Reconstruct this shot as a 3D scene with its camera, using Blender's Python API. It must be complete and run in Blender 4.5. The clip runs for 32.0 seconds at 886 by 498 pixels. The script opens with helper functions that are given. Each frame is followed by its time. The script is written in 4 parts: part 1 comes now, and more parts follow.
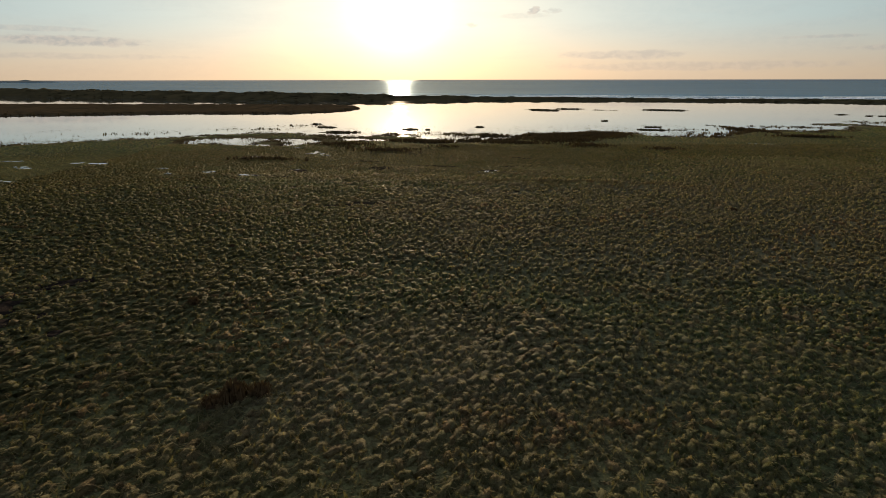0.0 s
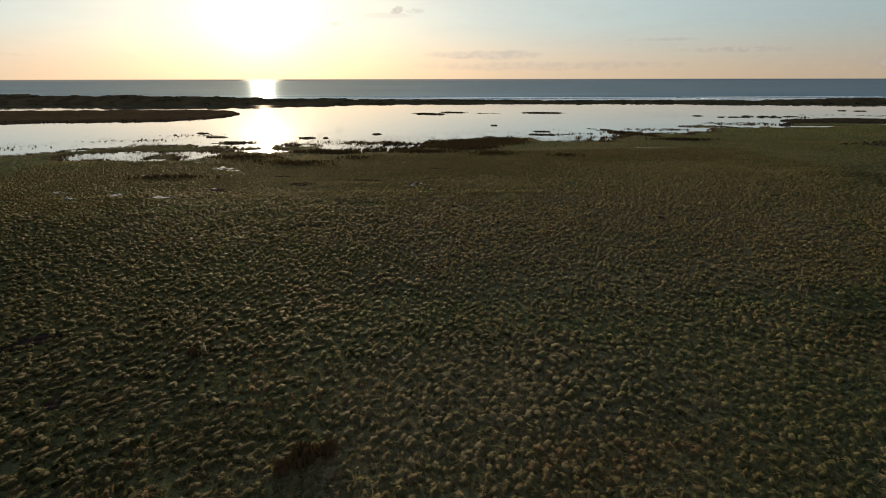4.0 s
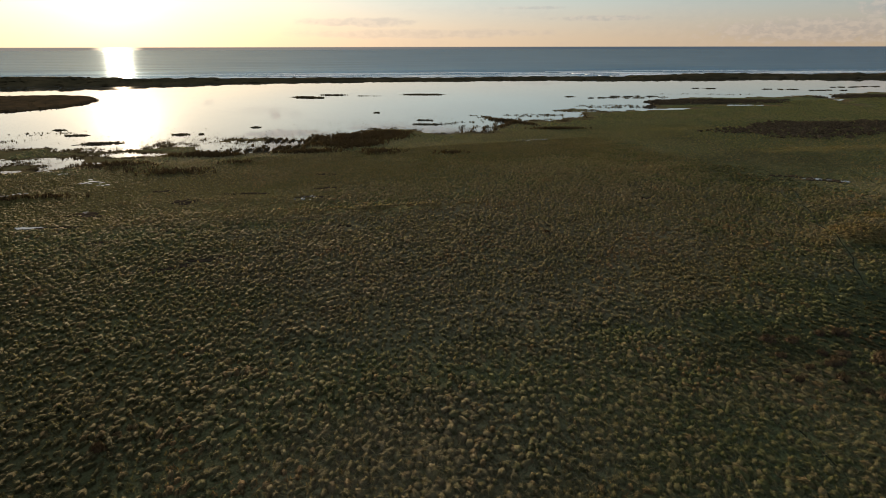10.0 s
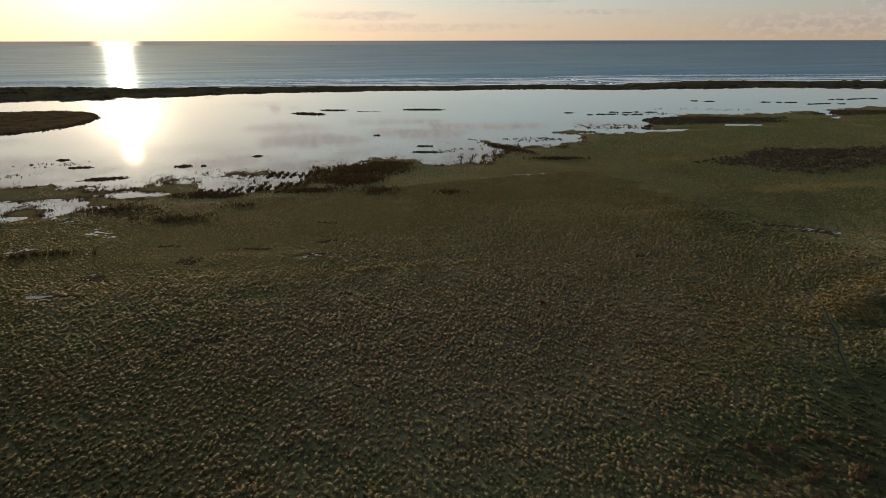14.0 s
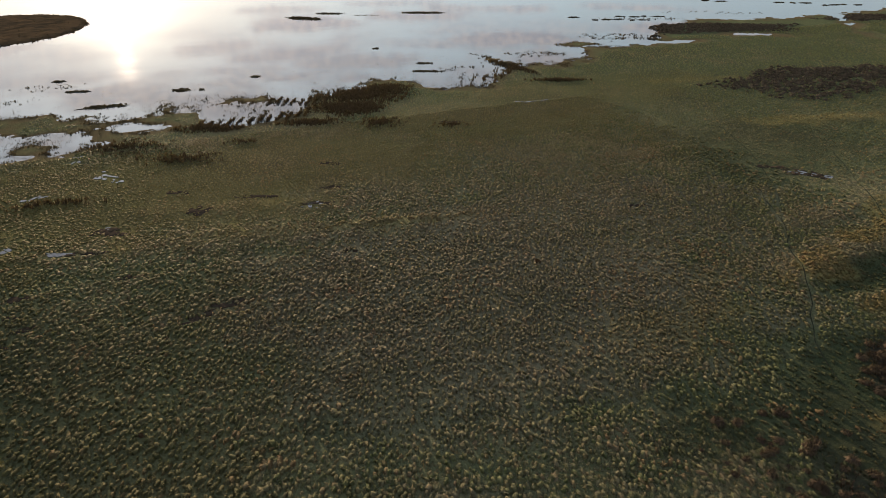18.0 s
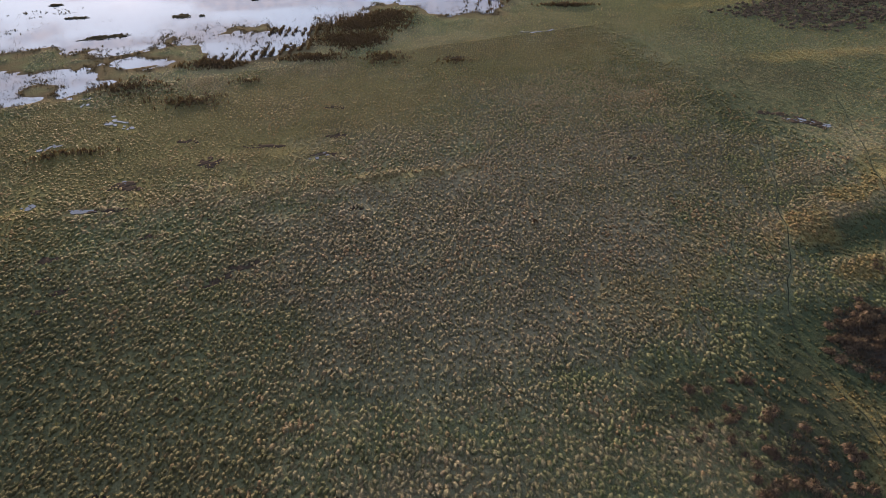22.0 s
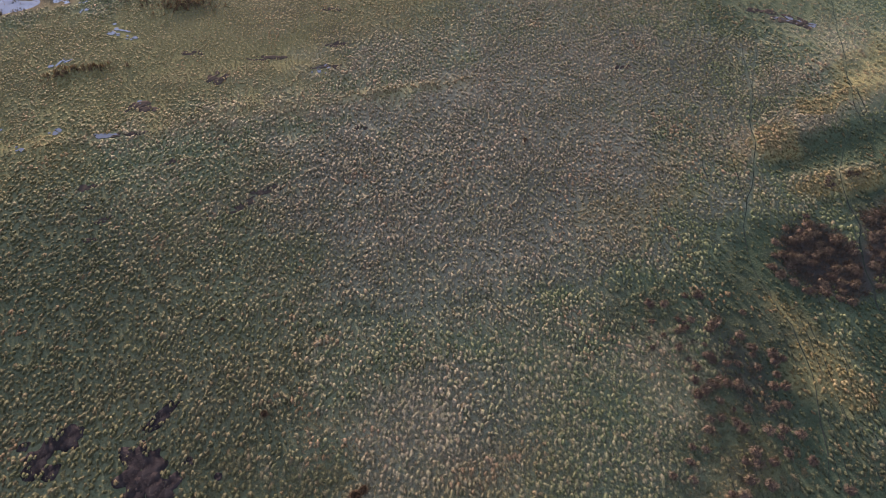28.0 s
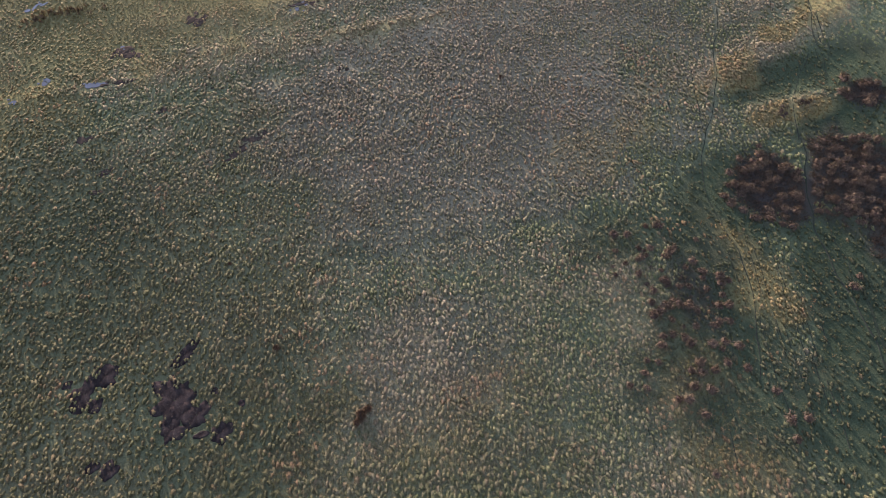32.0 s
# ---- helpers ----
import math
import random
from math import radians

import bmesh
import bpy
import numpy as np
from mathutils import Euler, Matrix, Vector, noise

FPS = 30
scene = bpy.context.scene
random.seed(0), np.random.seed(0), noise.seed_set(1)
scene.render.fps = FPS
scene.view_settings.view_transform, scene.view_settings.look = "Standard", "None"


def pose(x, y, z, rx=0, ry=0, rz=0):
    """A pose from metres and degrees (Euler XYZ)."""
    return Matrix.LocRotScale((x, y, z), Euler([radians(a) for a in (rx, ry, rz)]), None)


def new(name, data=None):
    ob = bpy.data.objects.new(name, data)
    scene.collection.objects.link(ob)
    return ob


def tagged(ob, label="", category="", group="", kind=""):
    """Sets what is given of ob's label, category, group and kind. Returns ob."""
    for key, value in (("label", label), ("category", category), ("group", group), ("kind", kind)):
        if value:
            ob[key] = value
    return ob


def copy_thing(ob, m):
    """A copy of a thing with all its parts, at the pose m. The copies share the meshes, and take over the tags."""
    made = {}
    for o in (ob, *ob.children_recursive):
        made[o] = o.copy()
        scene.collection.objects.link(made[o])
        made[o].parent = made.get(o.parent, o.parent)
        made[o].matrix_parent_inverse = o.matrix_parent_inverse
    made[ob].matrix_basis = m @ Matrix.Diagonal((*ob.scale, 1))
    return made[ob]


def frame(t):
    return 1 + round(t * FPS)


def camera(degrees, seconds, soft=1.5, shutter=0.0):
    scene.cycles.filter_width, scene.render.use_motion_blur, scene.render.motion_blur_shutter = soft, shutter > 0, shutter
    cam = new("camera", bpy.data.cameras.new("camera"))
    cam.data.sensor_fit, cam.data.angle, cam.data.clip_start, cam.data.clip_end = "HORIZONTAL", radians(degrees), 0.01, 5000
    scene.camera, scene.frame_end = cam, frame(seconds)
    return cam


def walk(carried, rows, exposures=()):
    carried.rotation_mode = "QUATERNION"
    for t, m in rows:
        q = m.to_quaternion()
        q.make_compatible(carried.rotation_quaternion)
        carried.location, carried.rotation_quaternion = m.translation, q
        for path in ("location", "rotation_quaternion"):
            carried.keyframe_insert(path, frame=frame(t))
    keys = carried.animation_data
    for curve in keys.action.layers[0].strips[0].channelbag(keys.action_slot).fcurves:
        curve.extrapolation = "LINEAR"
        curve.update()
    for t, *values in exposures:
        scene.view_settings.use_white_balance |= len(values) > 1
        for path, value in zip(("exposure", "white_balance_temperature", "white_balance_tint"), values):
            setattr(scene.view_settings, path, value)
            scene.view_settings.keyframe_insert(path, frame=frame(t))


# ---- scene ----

# ---------------------------------------------------------------- camera
cam = camera(69.2, 32.0, soft=0.65)
# seconds, place, heading to the right of +y, tilt down, lean
FLIGHT = [
    (0, -0.49, 1.37, 14.57, -0.26, 14.82, -0.09),
    (1, -3.12, 1.71, 15.02, 1.03, 14.71, -0.09),
    (2, -5.56, 1.92, 15.73, 2.17, 14.82, -0.09),
    (3, -7.63, 2.07, 16.32, 5.74, 14.81, -0.09),
    (4, -9.20, 2.26, 16.87, 11.20, 14.88, -0.09),
    (4.5, -9.62, 2.46, 17.06, 13.60, 14.98, -0.09),
    (6.5, -10.23, 3.20, 17.58, 19.94, 17.55, -0.09),
    (7, -10.28, 3.16, 17.98, 20.96, 17.61, -0.09),
    (8, -10.38, 3.01, 19.18, 21.70, 17.69, -0.09),
    (9, -10.42, 3.02, 21.09, 21.74, 17.66, -0.09),
    (10, -10.40, 3.19, 23.34, 21.80, 17.53, -0.09),
    (11, -10.30, 3.49, 25.78, 21.83, 17.57, -0.09),
    (12, -10.11, 3.78, 28.38, 21.84, 17.46, -0.09),
    (13, -9.95, 3.92, 31.08, 21.81, 17.57, -0.09),
    (14, -9.85, 3.93, 33.77, 21.78, 18.04, -0.09),
    (14.5, -9.85, 3.88, 35.10, 21.76, 19.35, -0.09),
    (16.5, -9.92, 3.77, 40.47, 21.74, 24.24, -0.04),
    (17, -9.93, 3.82, 41.72, 21.71, 25.47, -0.23),
    (18, -9.90, 3.94, 44.17, 21.76, 27.76, -0.07),
    (19, -9.81, 4.08, 46.65, 21.68, 30.12, -0.32),
    (20, -9.67, 4.19, 49.19, 21.61, 32.40, -0.17),
    (21, -9.53, 4.22, 51.70, 21.45, 34.66, -0.29),
    (22, -9.44, 4.15, 54.19, 21.25, 36.72, -0.08),
    (23, -9.46, 4.02, 56.69, 21.27, 39.04, -0.26),
    (24, -9.55, 3.89, 59.18, 21.24, 41.13, -0.19),
    (25, -9.71, 3.81, 61.70, 21.22, 43.46, -0.37),
    (27.5, -9.95, 3.86, 68.36, 21.44, 49.41, -0.67),
    (28, -9.95, 3.85, 69.66, 21.61, 50.59, -0.70),
    (29, -9.94, 3.83, 72.24, 22.16, 52.90, -0.66),
    (30, -9.93, 3.80, 74.81, 22.78, 55.36, -0.67),
    (31, -10.01, 3.79, 77.39, 23.44, 57.88, -0.64),
    (31.5, -10.20, 3.85, 79.20, 24.00, 59.20, -0.56),
    (32, -10.31, 3.87, 79.94, 24.34, 59.68, -0.54),
]
EXPOSURES = [(0, 1.85, 7050, 10), (5, 1.90, 7050, 10), (7, 2.12, 7200, 11), (9, 2.10, 7200, 11), (14, 2.02, 7200, 12), (17, 2.50, 6900, 14), (20, 2.95, 6400, 22), (24, 3.62, 5900, 30), (32, 3.84, 5480, 33)]


def drone(x, y, z, heading, tilt, lean):
    return pose(x, y, z, 90 - tilt, 0, -heading) @ pose(0, 0, 0, 0, 0, lean)


walk(cam, [(r[0], drone(*r[1:])) for r in FLIGHT], EXPOSURES)

# ---------------------------------------------------------------- sun and sky
SUN_AZ, SUN_EL = radians(-4.0), radians(5.8)
SUN_DIR = Vector((math.sin(SUN_AZ) * math.cos(SUN_EL), math.cos(SUN_AZ) * math.cos(SUN_EL), math.sin(SUN_EL)))


class Nodes:
    """Short hand for node trees."""

    def __init__(self, tree):
        self.tree = tree
        tree.nodes.clear()

    def feed(self, socket, value):
        if isinstance(value, bpy.types.NodeSocket):
            self.tree.links.new(value, socket)
        else:
            socket.default_value = value

    def math(self, op, a, b=0.0, clamp=False):
        node = self.tree.nodes.new("ShaderNodeMath")
        node.operation, node.use_clamp = op, clamp
        self.feed(node.inputs[0], a)
        self.feed(node.inputs[1], b)
        return node.outputs[0]

    def mix(self, fac, a, b, blend="MIX"):
        node = self.tree.nodes.new("ShaderNodeMix")
        node.data_type, node.blend_type = "RGBA", blend
        self.feed(node.inputs[0], fac)
        self.feed(node.inputs[6], a)
        self.feed(node.inputs[7], b)
        return node.outputs[2]

    def noise(self, vector, scale, detail=3.0, rough=0.55, dist=0.0):
        node = self.tree.nodes.new("ShaderNodeTexNoise")
        self.feed(node.inputs["Vector"], vector)
        node.inputs["Scale"].default_value, node.inputs["Detail"].default_value = scale, detail
        node.inputs["Roughness"].default_value, node.inputs["Distortion"].default_value = rough, dist
        return node.outputs["Fac"]

    def ramp(self, fac, low, high, a=0.0, b=1.0):
        node = self.tree.nodes.new("ShaderNodeMapRange")
        node.interpolation_type = "SMOOTHSTEP"
        self.feed(node.inputs["Value"], fac)
        for key, value in (("From Min", low), ("From Max", high), ("To Min", a), ("To Max", b)):
            node.inputs[key].default_value = value
        return node.outputs[0]

    def place(self, vector, scale):
        node = self.tree.nodes.new("ShaderNodeMapping")
        self.feed(node.inputs["Vector"], vector)
        node.inputs["Scale"].default_value = scale
        return node.outputs[0]

    def bump(self, height, strength, distance):
        node = self.tree.nodes.new("ShaderNodeBump")
        self.feed(node.inputs["Height"], height)
        node.inputs["Strength"].default_value, node.inputs["Distance"].default_value = strength, distance
        return node.outputs[0]


def make_world():
    world = bpy.data.worlds.new("evening_sky")
    scene.world = world
    world.use_nodes = True
    n = Nodes(world.node_tree)
    sky = n.tree.nodes.new("ShaderNodeTexSky")
    sky.sky_type, sky.sun_disc = "NISHITA", False
    sky.sun_elevation, sky.sun_rotation = SUN_EL, SUN_AZ
    sky.altitude, sky.air_density, sky.dust_density, sky.ozone_density = 0, 1.0, 1.6, 1.5
    gen = n.tree.nodes.new("ShaderNodeTexCoord").outputs["Generated"]
    norm = n.tree.nodes.new("ShaderNodeVectorMath")
    norm.operation = "NORMALIZE"
    n.feed(norm.inputs[0], gen)
    way = norm.outputs[0]
    xyz = n.tree.nodes.new("ShaderNodeSeparateXYZ")
    n.feed(xyz.inputs[0], way)
    dx, dy, dz = xyz.outputs
    el = n.math("MULTIPLY", n.math("ARCSINE", dz), 57.2958)
    az = n.math("MULTIPLY", n.math("ARCTAN2", dx, dy), 57.2958)
    # clouds: low streaks and a few small cumuli, soft
    flat = n.tree.nodes.new("ShaderNodeCombineXYZ")
    n.feed(flat.inputs[0], n.math("MULTIPLY", az, 0.085))
    n.feed(flat.inputs[1], n.math("MULTIPLY", el, 0.55))
    streak = n.noise(flat.outputs[0], 1.0, 6, 0.6, 0.4)
    fine = n.noise(n.place(flat.outputs[0], (4.0, 1.7, 1)), 1.0, 6, 0.62, 0.2)

    def blob(a, e, wa, we):
        u = n.math("DIVIDE", n.math("SUBTRACT", az, a), wa)
        v = n.math("DIVIDE", n.math("SUBTRACT", el, e), we)
        return n.math("EXPONENT", n.math("MULTIPLY", n.math("ADD", n.math("MULTIPLY", u, u), n.math("MULTIPLY", v, v)), -1.0))

    round_ = n.tree.nodes.new("ShaderNodeCombineXYZ")
    n.feed(round_.inputs[0], n.math("MULTIPLY", az, 1.3))
    n.feed(round_.inputs[1], n.math("MULTIPLY", el, 2.2))
    puff = n.noise(round_.outputs[0], 1.0, 5, 0.6, 0.3)
    cover = n.math("MULTIPLY", n.ramp(streak, 0.42, 0.60), n.ramp(el, 7.0, 11.0, 0.10, 1.0))
    for a, e, wa, we, s in CLOUDS:
        edge = n.ramp(n.math("ADD", blob(a, e, wa, we), n.math("MULTIPLY", n.math("SUBTRACT", puff if we > 1.0 or wa < 1.5 else fine, 0.5), 1.9 if wa < 1.5 else 1.3)), 0.4, 0.85)
        cover = n.math("MAXIMUM", cover, n.math("MULTIPLY", edge, s))
    # the sun's disc and aureole, seen through haze
    dot = n.tree.nodes.new("ShaderNodeVectorMath")
    dot.operation = "DOT_PRODUCT"
    n.feed(dot.inputs[0], way)
    dot.inputs[1].default_value = SUN_DIR
    ang = n.math("MULTIPLY", n.math("ARCCOSINE", n.math("MINIMUM", dot.outputs["Value"], 1.0)), 57.2958)
    # high thin veil lifts the sky towards cream
    veil = n.mix(n.ramp(el, -0.5, 5.0), VEIL[0], VEIL[1])
    veil = n.mix(n.ramp(el, 6.5, 24.0), veil, VEIL[2])
    base = n.mix(0.93, sky.outputs[0], veil)
    fade = n.tree.nodes.new("ShaderNodeVectorMath")
    fade.operation = "SCALE"
    n.feed(fade.inputs[0], base)
    n.feed(fade.inputs["Scale"], n.ramp(ang, 15.0, 65.0, 1.0, 0.70))
    base = fade.outputs[0]
    base = n.mix(cover, base, n.mix(0.75, base, n.mix(n.ramp(puff, 0.38, 0.62), CLOUD_TINT, CLOUD_LIT)))
    glow = n.math("ADD", n.math("MULTIPLY", n.math("EXPONENT", n.math("MULTIPLY", ang, -0.85)), GLOW[0]),
                  n.math("MULTIPLY", n.math("EXPONENT", n.math("MULTIPLY", ang, -0.17)), GLOW[1]))
    wide = n.math("MULTIPLY", n.math("EXPONENT", n.math("MULTIPLY", ang, -0.056)), GLOW[2])
    broad = n.mix(wide, (0, 0, 0, 1), (1.0, 0.96, 0.88, 1))
    broad.node.clamp_factor = False
    base = n.mix(1.0, base, broad, "ADD")
    lit = n.mix(1.0, base, n.mix(glow, (0, 0, 0, 1), GLOW_TINT), "ADD")
    lit_node = lit.node
    lit_node.clamp_factor = False
    glow_mix = [l.from_node for l in n.tree.links if l.to_node == lit_node and l.to_socket == lit_node.inputs[7]][0]
    glow_mix.clamp_factor = False
    # the far sea below the horizon; the sun's warm glow is painted into it
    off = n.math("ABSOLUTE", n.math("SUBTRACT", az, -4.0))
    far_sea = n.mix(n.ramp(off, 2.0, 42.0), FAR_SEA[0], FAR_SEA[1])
    # the sun's glitter path, painted as a bright streak under its azimuth
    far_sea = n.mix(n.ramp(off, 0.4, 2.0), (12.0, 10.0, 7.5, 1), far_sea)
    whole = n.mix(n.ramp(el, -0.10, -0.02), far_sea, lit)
    back = n.tree.nodes.new("ShaderNodeBackground")
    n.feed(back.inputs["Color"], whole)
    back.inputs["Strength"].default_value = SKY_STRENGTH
    out = n.tree.nodes.new("ShaderNodeOutputWorld")
    n.tree.links.new(back.outputs[0], out.inputs[0])


SKY_STRENGTH = 0.045
# azimuth, elevation, half widths in degrees, strength
CLOUDS = [(8, 7.1, 6, 0.4, 0.9), (17, 6.8, 6, 0.28, 0.85), (26, 7.2, 8, 0.4, 0.85), (38, 6.9, 8, 0.3, 0.75), (-16, 7.1, 7, 0.35, 0.7), (7.4, 5.5, 0.8, 0.35, 0.9), (9.0, 5.5, 1.0, 0.3, 0.45), (6.0, 5.1, 3.0, 0.3, 0.3), (2.2, 4.4, 0.7, 0.22, 0.6), (15, 1.9, 7, 0.5, 0.5), (20, 1.0, 14, 0.5, 0.35), (-30, 2.8, 9, 0.5, 0.75),
          (-33, 3.6, 9, 0.25, 0.4), (-30, 1.7, 12, 0.3, 0.3), (35, 2.2, 6, 0.3, 0.45), (29, 3.0, 4, 0.2, 0.4), (51, 1.1, 11, 1.2, 0.5), (56, 2.6, 4, 1.1, 0.55), (10, 8.3, 7, 0.9, 1.0), (20, 7.8, 7, 0.6, 0.9), (3, 9.8, 5, 0.8, 0.9), (28, 9.6, 9, 0.9, 1.0), (42, 8.5, 9, 0.8, 0.9), (15, 11.4, 9, 0.9, 0.9), (-14, 8.7, 7, 0.8, 0.9), (-28, 9.8, 8, 0.9, 0.9), (-20, 12, 9, 2, 0.5), (25, 14, 14, 2.5, 0.5), (75, 3, 14, 2, 0.8)]
CLOUD_TINT, CLOUD_LIT = (1.7, 1.72, 1.95, 1), (3.0, 2.65, 2.5, 1)
VEIL = ((3.75, 3.0, 2.25, 1), (2.6, 3.5, 3.9, 1), (4.3, 5.4, 6.3, 1))
GLOW, GLOW_TINT = (36.0, 1.6, 1.9), (1.0, 0.87, 0.66, 1)
FAR_SEA = ((1.45, 1.36, 1.32, 1), (0.40, 0.58, 0.82, 1))
make_world()

sun = new("sun", bpy.data.lights.new("sun", "SUN"))
sun.data.energy, sun.data.angle, sun.data.color = 2.9, radians(1.0), (1.0, 0.78, 0.55)
sun.matrix_world = SUN_DIR.to_track_quat("Z", "Y").to_matrix().to_4x4()

# ---------------------------------------------------------------- plan of the marsh
WATER = -0.12
TABLE = np.random.default_rng(7).random((8, 256, 256))


def value_noise(x, y, size, seed=0):
    """Smooth noise from -1 to 1 with lumps of about that size."""
    u, v = np.asarray(x, float) / size + 37.3 * seed, np.asarray(y, float) / size + 11.7 * seed
    i, j = np.floor(u).astype(int), np.floor(v).astype(int)
    a, b = u - i, v - j
    a, b = a * a * (3 - 2 * a), b * b * (3 - 2 * b)
    t = TABLE[seed % 8]
    n00, n10 = t[i % 256, j % 256], t[(i + 1) % 256, j % 256]
    n01, n11 = t[i % 256, (j + 1) % 256], t[(i + 1) % 256, (j + 1) % 256]
    return 2 * ((n00 * (1 - a) + n10 * a) * (1 - b) + (n01 * (1 - a) + n11 * a) * b) - 1


def curve(x, knots):
    return np.interp(x, [k[0] for k in knots], [k[1] for k in knots])


# the near shore of the lagoon, and the inner foot of the dunes: y over x
SHORE = [(-600, 60), (-200, 126), (-100, 150), (-70, 170), (-53, 186), (-46, 184), (-41, 185), (-40, 177), (-30, 174), (-23, 173), (-15, 177), (-8, 173), (-6, 162), (0, 160), (10, 161), (16, 161), (19, 168),
         (23, 181), (36, 180), (40, 186), (49, 184), (54, 176), (60, 173), (72, 173), (90, 190), (104, 187), (120, 196), (130, 210), (160, 209), (185, 240), (216, 251), (253, 236),
         (290, 240), (330, 240), (420, 215), (700, 120)]
DUNE_FOOT = [(-900, 900), (-411, 608), (-198, 513), (-120, 487), (-60, 467), (23, 470), (97, 462), (170, 439), (250, 422), (296, 393), (312, 388), (316, 402), (330, 399), (416, 377), (478, 347), (800, 200)]
DUNE_WIDTH = [(-900, 90), (-400, 80), (-150, 70), (0, 46), (100, 36), (300, 34), (420, 42), (800, 60)]
DUNE_HEIGHT = [(-900, 10), (-400, 9.6), (-150, 7.8), (-60, 6.2), (0, 4.2), (60, 3.0), (200, 2.4), (312, 2.5), (317, 4.2), (345, 3.6), (420, 4.2), (800, 5)]
# the reed bed that reaches into the lagoon: its south and north edges
BED_SOUTH = [(-700, 215), (-400, 232), (-187, 276), (-125, 296), (-78, 293), (-64, 298), (-55, 308), (-49, 322), (-46, 338)]
BED_NORTH = [(-700, 450), (-306, 402), (-182, 392), (-90, 382), (-68, 378), (-56, 371), (-49, 358), (-46, 342)]
# bays and pools of the lagoon that cut into the land: centre, half axes, turn in degrees
BAYS = [(-45.5, 159.5, 18, 12.5, -14), (-24.9, 164.6, 7, 3.8, -20), (147, 210, 16, 1.6, -8), (207, 208.5, 10, 3.2, -22), (282, 232, 24, 2.2, 52)]
SPITS = [(-44, 171.5, 9, 3.6, -20), (-41.5, 156.5, 3.4, 2.8, 0), (132, 215.5, 8, 2.2, -10), (89, 195, 2.4, 11, 12), (5.5, 179.4, 5.5, 2.4, -22)]


def oval(x, y, cx, cy, rx, ry, turn):
    """About the distance in metres inside an oval; negative outside."""
    c, s = math.cos(radians(turn)), math.sin(radians(turn))
    u, v = (x - cx) * c + (y - cy) * s, (y - cy) * c - (x - cx) * s
    r = np.sqrt((u / rx) ** 2 + (v / ry) ** 2)
    return (1 - r) * min(rx, ry)


def dry(x, y):
    """Metres of dry land to the water's edge; negative in the lagoon."""
    u, v = x * 0.9 - y * 0.42, x * 0.42 + y * 0.9
    fingers = value_noise(u, v * 0.22, 1.5, 3) * np.clip(1 - np.abs(x - 26) / 52, 0, 1)
    ragged = 2.6 * value_noise(x, y, 12, 1) + 1.9 * value_noise(x, y, 4.2, 2) + 1.5 * value_noise(x, y, 1.9, 3) + 0.9 * value_noise(x, y, 0.9, 6) + 2.6 * fingers
    land = (curve(x, SHORE) - y) * 0.5
    for bay in BAYS:
        land = np.minimum(land, -oval(x, y, *bay))
    for spit in SPITS:
        land = np.maximum(land, oval(x, y, *spit))
    near = np.clip(1.25 - np.abs(land) / 14, 0.0, 1)
    land = land + ragged * near * 0.85
    bed = np.minimum(np.minimum(y - curve(x, BED_SOUTH), curve(x, BED_NORTH) - y), (-46 - x) * 1.0)
    return np.maximum(land, bed + 0.4 * ragged)


RIDGES = [((-14, 97.5), (30, 92), 1.8, 0.11), ((-26, 90), (8, 86), 1.6, 0.07), ((-34, 104), (-2, 99), 1.6, 0.08), ((64, 57), (98, 63.5), 3.0, 0.25), ((66, 48.5), (80, 46), 1.8, 0.22), ((-20, 112), (12, 104), 2.5, 0.12), ((74, 69), (100, 72), 3, 0.15), ((52.5, 29), (48, 20), 2.6, 0.04), ((44, 10), (50, 4), 3.5, 0.08), ((24, 8), (34, 0), 3.0, 0.06),
          ((9, 95.6), (24, 92.8), 0.7, 0.16), ((-47, 103.5), (-21, 98.2), 1.2, 0.12), ((-12, 100.2), (6, 96.4), 0.9, 0.10), ((2, 92.8), (32, 88.2), 1.0, 0.08), ((124, 112), (150, 106), 3.0, 0.15)]
HOLLOWS = [((68, 52.5), (98, 51), 2.6, 0.3), ((44, 44), (58, 38), 6, 0.2), ((-46, 93.5), (2, 88.4), 2.2, 0.12), ((9, 94.3), (24, 91.6), 0.5, 0.22), ((-8, 50.6), (12, 47.3), 0.9, 0.2), ((12, 47.3), (36, 41.5), 0.9, 0.16), ((-46, 61), (-8, 50.6), 0.8, 0.08)]
# the colour of the grass, in ovals: centre, half axes, turn, share
GOLD = [(70, 58, 8, 3.2, 16, 0.9), (86, 62.5, 12, 3.0, 10, 1.0), (72, 46.2, 9, 1.8, -8, 1.0), (46.5, 21, 3.6, 5.2, 20, 0.9), (48, 29.5, 1.2, 3.0, 10, 0.8), (44, 54, 12, 5, 20, 0.45), (27, 5, 7, 4, -40, 0.4), (30, 16, 8, 4, 40, 0.35), (-14, 98.6, 24, 2.2, -9, 0.35), (18, 93.6, 14, 1.6, -10, 0.5),
        (-43, 103.4, 6, 1.8, -8, 0.7), (130, 110, 18, 4, -14, 0.7), (100, 68, 8, 4, 10, 0.8), (134, 153, 16, 3, -12, 0.5), (1, 24, 13, 5, 12, 0.2)]
